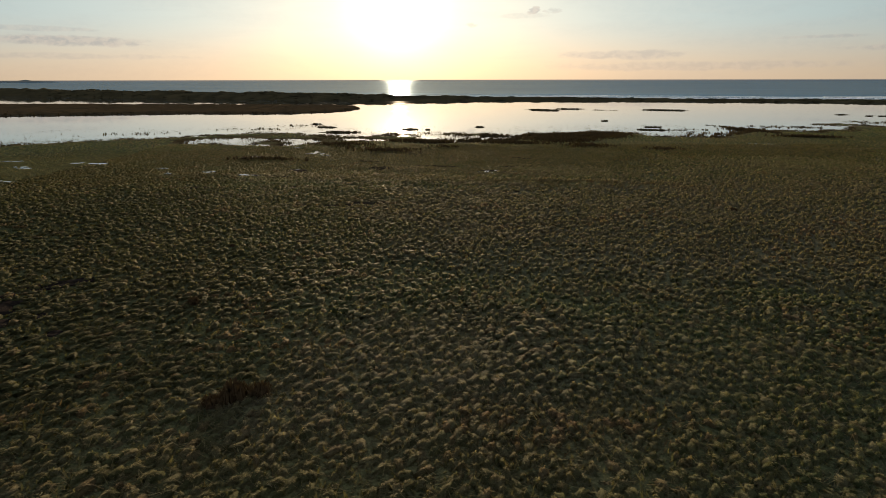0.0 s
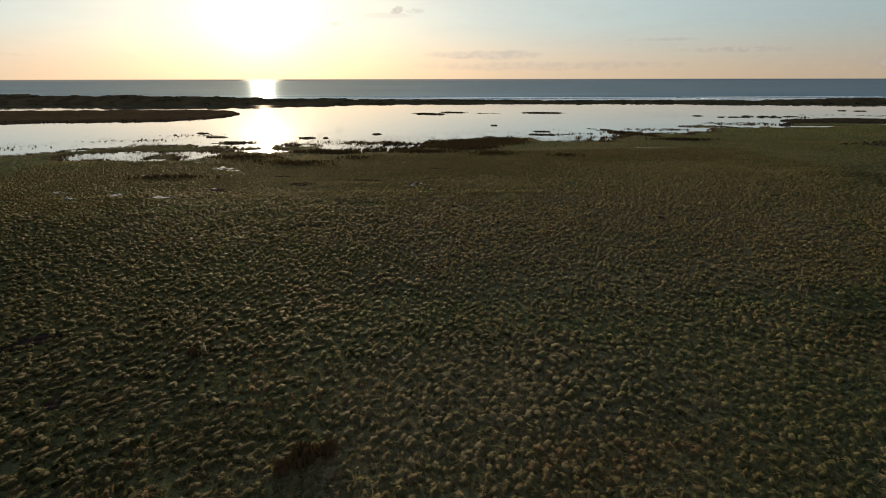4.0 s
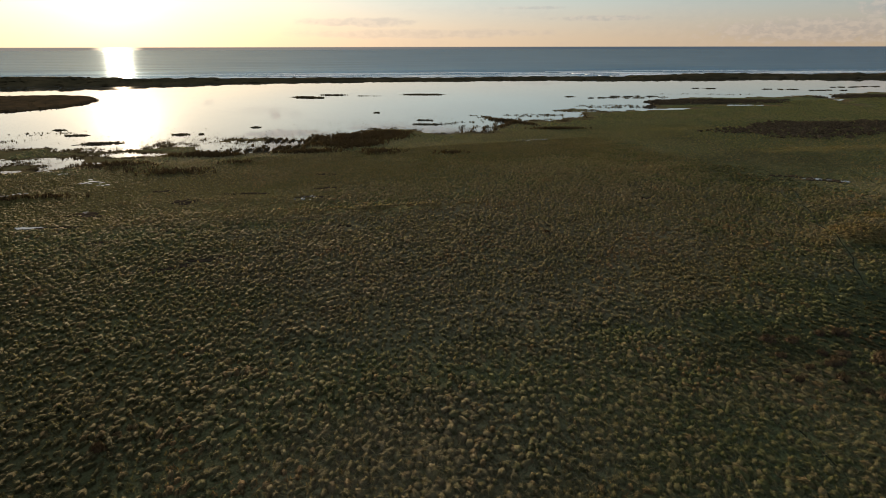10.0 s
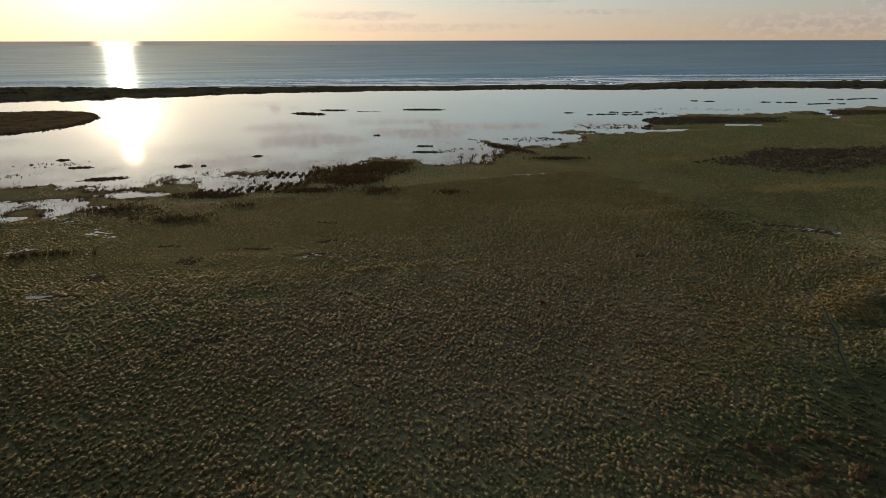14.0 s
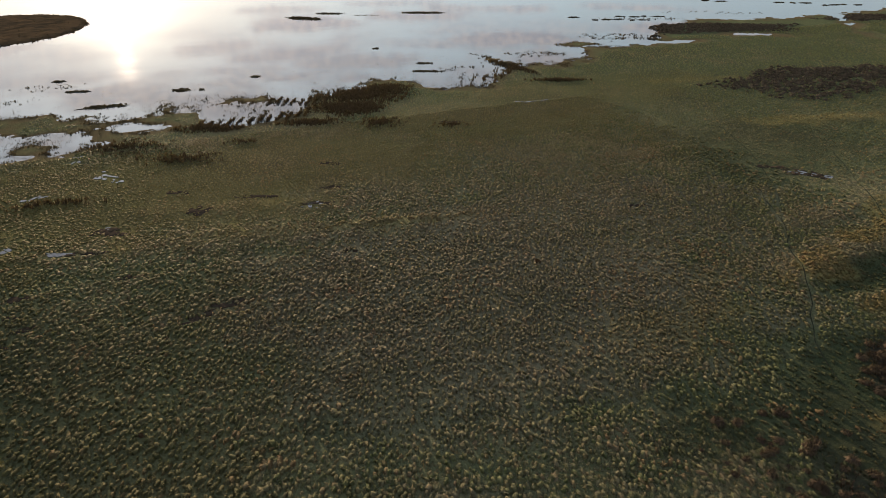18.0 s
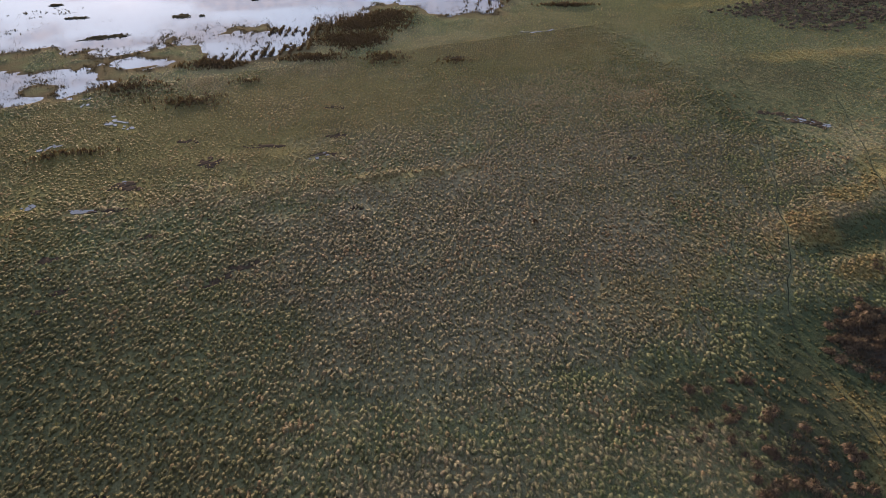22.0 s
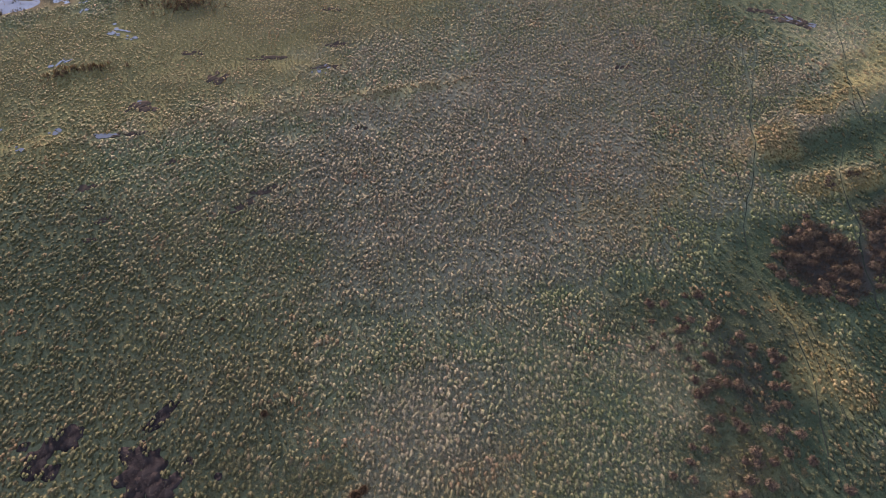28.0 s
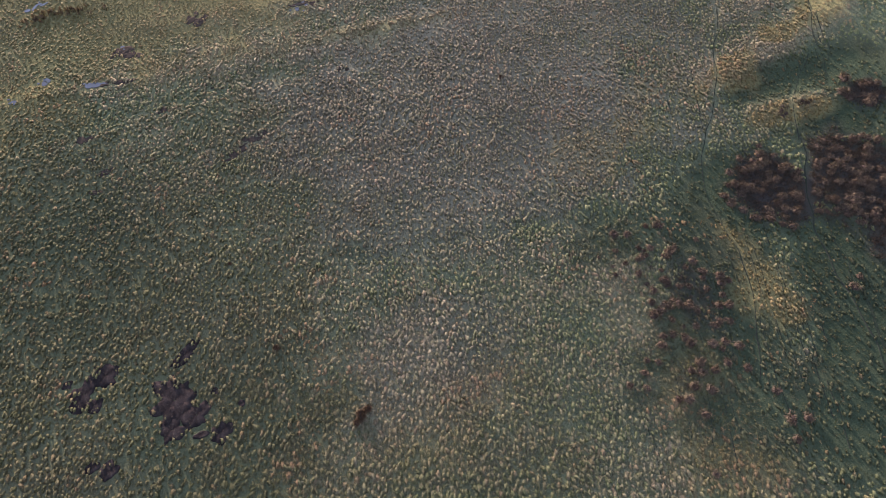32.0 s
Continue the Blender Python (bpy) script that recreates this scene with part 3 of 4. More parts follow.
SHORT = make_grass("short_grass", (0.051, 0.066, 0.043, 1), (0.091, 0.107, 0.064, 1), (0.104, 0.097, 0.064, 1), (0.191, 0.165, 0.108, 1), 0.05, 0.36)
SOIL = make_plain("damp_soil", (0.014, 0.011, 0.009, 1), (0.036, 0.029, 0.021, 1), 2.5, 0.95)

# ---------------------------------------------------------------- mesh helpers
def solid(name, verts, faces, mats, smooth=False, slots=None, attributes=()):
    """An object from arrays of corners and faces (all faces with equally many corners)."""
    verts, faces = np.asarray(verts, np.float32), np.asarray(faces, np.int32)
    me = bpy.data.meshes.new(name)
    me.vertices.add(len(verts))
    me.vertices.foreach_set("co", verts.ravel())
    k = faces.shape[1]
    me.loops.add(faces.size)
    me.loops.foreach_set("vertex_index", faces.ravel())
    me.polygons.add(len(faces))
    me.polygons.foreach_set("loop_start", np.arange(0, faces.size, k, dtype=np.int32))
    me.polygons.foreach_set("loop_total", np.full(len(faces), k, np.int32))
    me.polygons.foreach_set("use_smooth", np.full(len(faces), smooth))
    for m in mats if isinstance(mats, (list, tuple)) else [mats]:
        me.materials.append(m)
    if slots is not None:
        me.polygons.foreach_set("material_index", np.asarray(slots, np.int32))
    for key, values in attributes:
        me.attributes.new(key, "FLOAT", "POINT").data.foreach_set("value", np.asarray(values, np.float32))
    me.update(calc_edges=True)
    return new(name, me)


def grid_faces(nx, ny):
    i, j = np.meshgrid(np.arange(nx - 1), np.arange(ny - 1), indexing="ij")
    a = (i * ny + j).ravel()
    return np.stack([a, a + ny, a + ny + 1, a + 1], 1)


def steps(*spans):
    """Grid lines from spans of (start, end, step), with growing steps outside."""
    out = [np.arange(a, b, s) for a, b, s in spans]
    return np.unique(np.concatenate(out))


# ---------------------------------------------------------------- ground, lagoon, sea
far_out = np.array([150, 180, 220, 270, 340, 430, 560, 750, 1000, 1400, 2000, 3000, 4900.0])
gx = steps((-700, -130, 12), (-130, -75, 1.8), (-75, 112, 1.7), (112, 330, 2.2), (330, 900, 14))
gx = np.concatenate([-700 - far_out[3:][::-1], gx, 900 + far_out[3:]])
gy = steps((-60, -12, 4), (-12, 148, 1.7), (148, 200, 0.85), (200, 300, 1.5), (300, 700, 10))
gy = np.concatenate([-60 - far_out[::-1], gy, 700 + far_out[2:-1]])
X, Y = np.meshgrid(gx, gy, indexing="ij")
Z = height(X, Y)
beyond = np.clip((Y - curve(X, DUNE_FOOT)) / 60, 0, 1)
Z = np.where(beyond > 0, -0.6 - beyond * 1.4, Z)
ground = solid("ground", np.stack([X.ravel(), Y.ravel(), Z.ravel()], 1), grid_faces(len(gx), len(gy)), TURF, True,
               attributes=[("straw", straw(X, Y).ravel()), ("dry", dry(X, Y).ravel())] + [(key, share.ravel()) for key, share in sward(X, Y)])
tagged(ground, "olive and straw coloured salt marsh turf, wet at the lagoon", "ground", kind="structure")


def strip(name, xs, low, high, rows, z, mat, power=1.0):
    t = np.linspace(0, 1, rows) ** power
    x = np.repeat(xs[:, None], rows, 1)
    y = low[:, None] + (high - low)[:, None] * t[None, :]
    return solid(name, np.stack([x.ravel(), y.ravel(), np.full(x.size, z)], 1), grid_faces(len(xs), rows), mat, True)


wx = np.linspace(-1600, 1400, 61)
mid_dune = curve(wx, DUNE_FOOT) + 0.5 * curve(wx, DUNE_WIDTH)
lagoon = strip("lagoon", wx, np.full(61, 60.0), mid_dune, 6, WATER, LAGOON)
tagged(lagoon, "calm shallow lagoon that mirrors the evening sky", "water", kind="structure")
sx = np.concatenate([[-4950, -3200], wx, [2400, 4950]])
mid_sea = np.concatenate([[2600, 1800], mid_dune, [-100, -200]])
sx = np.concatenate([sx[sx < -400], np.arange(-400, 760, 6.0), sx[sx > 760]])
mid_sea = curve(sx, [(-4950, 2600), (-3200, 1800)] + list(zip(wx, mid_dune)) + [(2400, -100), (4950, -200)])
off_shore = np.concatenate([np.arange(0, 300, 2.6), 300 * 1.16 ** np.arange(0, 20)])
SX = np.repeat(sx[:, None], len(off_shore), 1)
reach = (4950 - mid_sea) / off_shore[-1]
SY = mid_sea[:, None] + off_shore[None, :] * np.clip(np.where(off_shore > 300, (off_shore - 300) / 3000, 0)[None, :], 0, 1) * (reach[:, None] - 1) + off_shore[None, :]
swell = np.sin(off_shore[None, :] * 2 * np.pi / 21 + 2.4 * value_noise(SX, SY, 120, 2) + 0.9 * value_noise(SX, SY, 33, 3))
swell = np.maximum(swell, -0.3) * (0.6 + 0.6 * value_noise(SX, SY * 3, 90, 4)) * np.clip(1.15 - off_shore / 260, 0, 1)[None, :] * np.clip(off_shore / 30, 0, 1)[None, :]
sea = solid("sea", np.stack([SX.ravel(), SY.ravel(), (WATER - 0.05 + 0.42 * swell).ravel()], 1), grid_faces(len(sx), len(off_shore)), SEA, True)
tagged(sea, "blue grey open sea with low swell", "sea", kind="structure")

# dune ridge between the lagoon and the sea
dx_ = np.concatenate([np.arange(-1500, -420, 12), np.arange(-420, 620, 1.6), np.arange(620, 1300, 14)])
cross = np.linspace(0, 1, 17)
DX = np.repeat(dx_[:, None], 17, 1)
DY = curve(DX, DUNE_FOOT) + curve(DX, DUNE_WIDTH) * cross[None, :] + 3 * value_noise(DX, DX * 0, 23, 5)
lump = 0.55 + 0.12 * value_noise(DX, DY, 40, 6) + 0.10 * value_noise(DX, DY, 11, 7) + 0.12 * value_noise(DX, DY, 5, 1) + 0.08 * value_noise(DX, DY, 2.4, 3)
DZ = -0.4 + 0.35 * np.minimum(1, cross * 8)[None, :] + curve(DX, DUNE_HEIGHT) * np.sin(np.pi * cross)[None, :] ** 0.8 * lump
dune = solid("dune_ridge", np.stack([DX.ravel(), DY.ravel(), DZ.ravel()], 1), grid_faces(len(dx_), 17), DUNE, True)
tagged(dune, "dark low dune ridge overgrown with scrub and marram", "dune", kind="structure")


# wooded headland on the horizon, with the haze painted into its colour
ha = np.linspace(-47, -30.2, 90)
top = 0.5 * (4 + 18 * np.clip((-30.2 - ha) / 1.5, 0, 1)) * (0.8 + 0.25 * value_noise(ha, ha * 0, 1.1, 2) + 0.2 * value_noise(ha, ha * 0, 0.4, 3))
top = top + 7 * np.exp(-((ha + 32.4) / 0.35) ** 2)
hv = []
for r, lift in ((4500, 0), (4520, 1), (4700, 0.8), (4850, 0)):
    hv.append(np.stack([np.sin(np.radians(ha)) * r, np.cos(np.radians(ha)) * r, top * lift - 0.5], 1))
headland = solid("headland", np.concatenate(hv), grid_faces(4, 90), HAZED_LAND, True)
tagged(headland, "wooded headland low on the horizon, coloured pale to look hazy", "headland", kind="structure")


# breaking waves along the beach
def breaker(x0, x1, off, width, seed):
    n = max(8, int((x1 - x0) / 5))
    x = np.linspace(x0, x1, n)
    taper = np.sin(np.pi * np.linspace(0, 1, n))
    y = curve(x, DUNE_FOOT) + curve(x, DUNE_WIDTH) + off + 3.0 * value_noise(x, x * 0, 40, seed) + 1.2 * value_noise(x, x * 0, 12, seed + 1)
    w = width * taper * (0.6 + 0.4 * value_noise(x, x * 0 + 9, 9, seed + 2))
    lines = [np.stack([x, y + w * k, WATER + z * taper], 1) for k, z in ((-1.6, -0.02), (-0.5, 0.22), (0.2, 0.30), (1.0, -0.02))]
    ob = solid("breaking_wave", np.concatenate(lines), grid_faces(4, n), FOAM, True)
    return tagged(ob, "white line of foam of a wave breaking along the beach", "wave", "breakers along the beach")


rng = np.random.default_rng(11)
for x0, x1, off, w in ((-420, -180, 12, 1.0), (-160, 30, 16, 1.2), (40, 330, 10, 1.4), (60, 200, 26, 1.0), (180, 460, 22, 1.6), (230, 330, 38, 1.6), (330, 640, 12, 1.6), (300, 520, 44, 1.3), (120, 300, 52, 0.9),
                       (440, 700, 30, 1.5), (-60, 120, 36, 0.9), (420, 620, 66, 1.2), (240, 420, 78, 1.0), (-220, -40, 44, 0.8), (90, 380, 100, 0.8), (-30, 210, 66, 0.8), (-330, -150, 30, 0.9),
                       (20, 190, 84, 0.7), (-400, 60, 22, 1.0), (0, 420, 16, 1.3), (-260, 240, 30, 0.9), (80, 560, 34, 1.1), (-120, 300, 46, 0.8), (160, 640, 56, 1.0), (-200, 160, 60, 0.7), (40, 480, 72, 0.8), (-420, -60, 38, 0.7), (200, 700, 86, 0.8), (-60, 330, 108, 0.6), (330, 760, 132, 0.8), (260, 560, 118, 0.8), (-140, 60, 92, 0.6), (480, 760, 96, 1.0)):
    breaker(x0, x1, off, w, int(rng.integers(0, 6)))


# ---------------------------------------------------------------- grass tussocks
def blades(rng, count, reach, rise, width, droop=0.5, base=0.12):
    """Arching blades round the origin: corners and triangles."""
    v, f = [], []
    for k in range(count):
        a = rng.uniform(0, 2 * math.pi)
        r0, r1 = base * rng.random(), reach * rng.uniform(0.55, 1.0)
        h = rise * rng.uniform(0.7, 1.1)
        w = width * rng.uniform(0.6, 1.2)
        c, s = math.cos(a), math.sin(a)
        px, py = -s * w / 2, c * w / 2
        b = len(v)
        for r, z, q in ((r0, 0.0, 1.0), ((r0 + r1) * 0.5, h, 0.85)):
            v += [(c * r + px * q, s * r + py * q, z), (c * r - px * q, s * r - py * q, z)]
        v.append((c * r1, s * r1, h * (1 - droop)))
        f += [(b, b + 1, b + 3), (b, b + 3, b + 2), (b + 2, b + 3, b + 4)]
    return np.array(v), np.array(f)


def crest(rng, count, half, rise, width, reach):
    """Straw that grows from the crest of a tussock and falls over towards +x."""
    v, f = [], []
    for k in range(count):
        y = half * rng.uniform(-1, 1)
        arc = 1 - (y / half) ** 2
        x = rng.uniform(-0.20, 0.10) + 0.10 * arc
        z = rise * (0.35 + 0.65 * arc) * rng.uniform(0.85, 1.05)
        w, l = width * rng.uniform(0.6, 1.3), reach * rng.uniform(0.6, 1.15) * (0.6 + 0.4 * arc)
        t = 1.1 * y / half * rng.uniform(0.3, 1.2) + rng.normal(0, 0.3)
        c, s = math.cos(t), math.sin(t)
        b = len(v)
        v += [(x + s * w - 0.03 * c, y - c * w - 0.03 * s, z - 0.05), (x - s * w - 0.03 * c, y + c * w - 0.03 * s, z - 0.06)]
        v += [(x + c * l + s * w * .6, y + s * l - c * w * .6, z * 0.5), (x + c * l * 0.9 - s * w * .6, y + s * l * 0.9 + c * w * .6, z * 0.62)]
        f += [(b, b + 2, b + 3), (b, b + 3, b + 1)]
    return np.array(v), np.array(f)


def mound(rng, sides, rings, radius, rise, rough=0.25):
    """A shaggy low dome: corners and triangles."""
    v, f = [], []
    for i in range(rings):
        t = i / rings
        for k in range(sides):
            a = 2 * math.pi * (k + 0.5 * (i % 2)) / sides
            r = radius * (1 - t ** 1.7) * (1 + rough * rng.uniform(-1, 1))
            z = rise * math.sin(t * 1.45) * (1 + rough * rng.uniform(-1, 1)) - (0.06 if i == 0 else 0)
            v.append((r * math.cos(a), r * math.sin(a), z))
    v.append((rng.uniform(-.1, .1) * radius, rng.uniform(-.1, .1) * radius, rise * 1.02))
    for i in range(rings - 1):
        for k in range(sides):
            a, b = i * sides + k, i * sides + (k + 1) % sides
            f += [(a, b, b + sides), (a, b + sides, a + sides)]
    last = (rings - 1) * sides
    for k in range(sides):
        f.append((last + k, last + (k + 1) % sides, len(v) - 1))
    return np.array(v), np.array(f)


def join(pieces):
    """Joins (corners, faces, slot) pieces."""
    v, f, s, base = [], [], [], 0
    for pv, pf, slot in pieces:
        v.append(pv), f.append(pf + base), s.append(np.full(len(pf), slot))
        base += len(pv)
    return np.concatenate(v), np.concatenate(f), np.concatenate(s)


def scatter(name, protos, xs, ys, sizes, heights, turns, mats, rng, zs=None, blend=False):
    """One mesh of many copies of the prototypes, standing on the ground."""
    which = rng.integers(0, len(protos), len(xs))
    zs = height(xs, ys) if zs is None else zs
    tones = 0.9 * rng.random(len(xs)) + 0.5 * np.clip(value_noise(xs, ys, 4.5, 6) - 0.35, 0, 1)
    fields = [("straw", straw(xs, ys)), ("tone", tones)] + (sward(xs, ys) if blend else [])
    V, F, S, A, base = [], [], [], [[] for key in fields], 0
    for k, (pv, pf, ps) in enumerate(protos):
        m = np.nonzero(which == k)[0]
        if not len(m):
            continue
        c, s = np.cos(turns[m])[:, None], np.sin(turns[m])[:, None]
        size = sizes[m][:, None]
        x = (pv[None, :, 0] * c - pv[None, :, 1] * s) * size
        y = (pv[None, :, 0] * s + pv[None, :, 1] * c) * size
        z = pv[None, :, 2] * heights[m][:, None]
        V.append(np.stack([x + xs[m][:, None], y + ys[m][:, None], z + zs[m][:, None]], 2).reshape(-1, 3))
        F.append((pf[None] + (base + np.arange(len(m)) * len(pv))[:, None, None]).reshape(-1, 3))
        S.append(np.tile(ps, len(m)))
        for store, (key, values) in zip(A, fields):
            store.append(np.repeat(values[m], len(pv)))
        base += len(m) * len(pv)
    return solid(name, np.concatenate(V), np.concatenate(F), mats, True, np.concatenate(S), [(key, np.concatenate(store)) for store, (key, values) in zip(A, fields)])


def blocked(x, y):
    """Where no tussock grows: mud, puddles, trails."""
    stop = np.zeros(len(x), bool)
    for p in MUD:
        stop |= oval(x, y, *p) + 0.8 * value_noise(x, y, 0.9, 4) > (0.25 if p[1] < 60 else 0.35) + 0.5 * value_noise(x, y, 1.3, 2)
    for p in PUDDLES:
        stop |= oval(x, y, *p) > -0.2
    return stop | (trail_near(x, y, 0.30) > 0.45)


def spread(rng, x0, x1, y0, y1, spacing, bank=2.0):
    """Jittered places over a rectangle, inside the land that the flight passes over."""
    side = math.hypot(x1 - x0, y1 - y0) * 0.75
    a, b = np.meshgrid(np.arange(-side, side, spacing * 0.9), np.arange(-side, side, spacing), indexing="ij")
    b = (b + (np.arange(a.shape[0]) % 2)[:, None] * spacing / 2).ravel() + rng.uniform(-0.5, 0.5, a.size) * spacing
    a = a.ravel() + rng.uniform(-0.42, 0.42, a.size) * spacing
    c, s = math.cos(-0.38), math.sin(-0.38)
    a, b = (x0 + x1) / 2 + a * c - b * s, (y0 + y1) / 2 + a * s + b * c
    a, b = a + 0.7 * value_noise(a, b, 5.2, 1), b + 0.7 * value_noise(a, b, 5.2, 2)
    keep = (a > x0) & (a < x1) & (b > y0) & (b < y1)
    a, b = a[keep], b[keep]
    keep = (a > -0.72 * np.maximum(b, 18) - 30) & (a < 1.75 * b + 56)
    a, b = a[keep], b[keep]
    keep = (dry(a, b) > bank + 0.7 * bank * value_noise(a, b, 5, 2)) & ~blocked(a, b)
    keep &= zone(a, b, THICKET, 0) < 0.5 + 0.4 * rng.random(len(a))
    keep &= rng.random(len(a)) > 0.03 + 0.62 * zone(a, b, LUSH, 2) * (1 - zone(a, b, GOLD, 1, 2.0)) + 0.12 * value_noise(a, b, 7, 5)
    return a[keep], b[keep]


def tussocks(label, protos, x, y, rng, low, high, lift):
    sizes = rng.uniform(low, high, len(x)) ** 1.3 * (1 + 0.15 * value_noise(x, y, 13, 6) + 0.16 * value_noise(x, y, 2.2, 3))
    flat = (1 - 0.4 * zone(x, y, LUSH, 2)) * (1 - 0.5 * zone(x, y, MEADOW, 4))
    tall = lift * rng.uniform(0.65, 1.35, len(x)) * flat
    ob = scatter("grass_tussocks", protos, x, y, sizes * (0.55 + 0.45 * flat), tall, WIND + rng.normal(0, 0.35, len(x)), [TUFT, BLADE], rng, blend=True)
    return tagged(ob, label, "grass", kind="stuff")


WIND = radians(70)
rng = np.random.default_rng(3)


def body(rng, sides, rings):
    """The heart of a tussock, drawn out across the wind; dark to suggest its shaded side."""
    v, f = mound(rng, sides, rings, 0.38, 0.22, 0.36)
    return v * np.array([rng.uniform(1.3, 1.9), rng.uniform(0.75, 1.0), 1]) - np.array([0.06, 0, 0]), f


def mop(rng, count, reach, rise, width):
    """Leaves that fall from the crown of a tussock to all sides."""
    v, f = [], []
    for k in range(count):
        a = 2 * math.pi * (k + rng.uniform(-0.5, 0.5)) / count
        c, s = math.cos(a), math.sin(a)
        l = reach * rng.uniform(0.7, 1.2) * (1 + 0.25 * abs(s))
        h, w = rise * rng.uniform(0.8, 1.15), width * rng.uniform(0.6, 1.2)
        ox, oy = rng.uniform(-0.08, 0.08), rng.uniform(-0.16, 0.16)
        b = len(v)
        v += [(ox + s * w * .6, oy - c * w * .6, h * 0.9), (ox - s * w * .6, oy + c * w * .6, h * 0.9)]
        v += [(ox + c * l + s * w, oy + s * l - c * w, 0.05), (ox + c * l - s * w, oy + s * l + c * w, 0.05)]
        f += [(b, b + 2, b + 3), (b, b + 3, b + 1)]
    return np.array(v), np.array(f)


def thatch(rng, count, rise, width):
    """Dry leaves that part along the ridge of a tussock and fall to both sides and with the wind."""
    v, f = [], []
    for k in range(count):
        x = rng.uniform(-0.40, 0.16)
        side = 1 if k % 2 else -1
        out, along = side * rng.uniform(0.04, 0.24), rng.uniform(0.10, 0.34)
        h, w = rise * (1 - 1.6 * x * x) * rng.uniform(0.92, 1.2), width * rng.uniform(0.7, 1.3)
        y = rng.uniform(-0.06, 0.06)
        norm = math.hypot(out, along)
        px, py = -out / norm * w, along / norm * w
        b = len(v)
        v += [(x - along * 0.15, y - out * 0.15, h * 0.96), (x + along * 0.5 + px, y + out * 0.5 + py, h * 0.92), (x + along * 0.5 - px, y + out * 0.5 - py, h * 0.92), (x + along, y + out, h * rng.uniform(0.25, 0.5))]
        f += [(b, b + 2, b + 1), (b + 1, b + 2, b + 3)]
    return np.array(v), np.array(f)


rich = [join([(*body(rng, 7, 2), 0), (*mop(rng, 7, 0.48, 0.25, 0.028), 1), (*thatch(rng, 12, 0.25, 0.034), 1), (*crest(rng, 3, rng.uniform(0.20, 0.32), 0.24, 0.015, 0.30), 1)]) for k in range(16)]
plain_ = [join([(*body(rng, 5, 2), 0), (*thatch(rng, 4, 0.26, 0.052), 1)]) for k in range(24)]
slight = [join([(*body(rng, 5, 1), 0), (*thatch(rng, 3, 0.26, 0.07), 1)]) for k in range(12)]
px_, py_ = spread(rng, -64, 106, -10, 150, 0.63)
inner = px_ < 84 + 10 * rng.random(len(px_))
px_, py_ = px_[inner], py_[inner]
edge = 6 * value_noise(px_, py_, 9, 1)
near = (py_ < 35 + edge) & (px_ < 36)
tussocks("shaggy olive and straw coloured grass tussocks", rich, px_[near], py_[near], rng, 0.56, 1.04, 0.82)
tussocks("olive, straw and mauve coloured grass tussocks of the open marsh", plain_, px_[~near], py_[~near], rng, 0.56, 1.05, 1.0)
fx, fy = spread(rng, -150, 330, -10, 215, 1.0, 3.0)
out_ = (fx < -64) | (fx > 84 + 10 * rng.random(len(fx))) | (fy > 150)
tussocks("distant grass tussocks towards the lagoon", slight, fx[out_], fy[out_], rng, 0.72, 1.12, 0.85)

# short grass between the tussocks
fan = []
for k in range(10):
    v, f = [], []
    for i in range(4):
        a, l, w = rng.uniform(0, 6.28), rng.uniform(0.14, 0.30), rng.uniform(0.04, 0.085)
        c, q = math.cos(a), math.sin(a)
        ox, oy = rng.uniform(-.16, .16), rng.uniform(-.16, .16)
        b = len(v)
        v += [(ox - q * w, oy + c * w, -0.01), (ox + q * w, oy - c * w, -0.01), (ox + c * l, oy + q * l, rng.uniform(0.09, 0.21))]
        f.append((b, b + 1, b + 2))
    fan.append((np.array(v), np.array(f), np.zeros(len(f), int)))
qx, qy = spread(rng, -52, 84, -10, 84, 0.56)
qx2, qy2 = spread(rng, -30, 36, 4, 40, 0.44)
qx, qy = np.concatenate([qx, qx2]), np.concatenate([qy, qy2])
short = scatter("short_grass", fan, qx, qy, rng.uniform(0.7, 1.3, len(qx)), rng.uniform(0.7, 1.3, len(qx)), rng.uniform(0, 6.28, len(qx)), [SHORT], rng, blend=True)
tagged(short, "short green grass between the tussocks", "grass", kind="stuff")

# ---------------------------------------------------------------- mud, puddles, trails
def patch(name, cx, cy, rx, ry, turn, mat, lift, seed, rings=5, sides=64, relief=0.03, wild=1.0):
    """An irregular flat patch that lies on the ground."""
    c, s = math.cos(radians(turn)), math.sin(radians(turn))
    a = np.linspace(0, 2 * np.pi, sides, endpoint=False)
    ex, ey = cx + rx * np.cos(a), cy + ry * np.sin(a)
    ragged = 1 + 0.34 * wild * value_noise(ex, ey, 1.6, seed) + 0.26 * wild * value_noise(ex, ey, 0.6, seed + 1)
    ragged = np.clip(ragged, 0.35, 1.8)
    t = np.append(np.linspace(0.04, 0.96, rings - 1), 1.0)
    u, v = rx * np.outer(t, ragged * np.cos(a)), ry * np.outer(t, ragged * np.sin(a))
    x, y = cx + u * c - v * s, cy + u * s + v * c
    edge = np.where(t > 0.99, -0.08, 0.0)[:, None]
    z = height(x, y) if relief else np.full(x.shape, height(np.array([cx]), np.array([cy]))[0])
    z = z + lift + relief * value_noise(x, y, 0.8, seed + 2) + edge
    faces = []
    for i in range(rings - 1):
        for k in range(sides):
            p, q = i * sides + k, i * sides + (k + 1) % sides
            faces.append((p, p + sides, q + sides, q))
    me_v = np.stack([x.ravel(), y.ravel(), z.ravel()], 1)
    ob = solid(name, me_v - np.array([cx, cy, 0]), faces, mat, relief > 0)
    ob.location = (cx, cy, 0)
    return ob


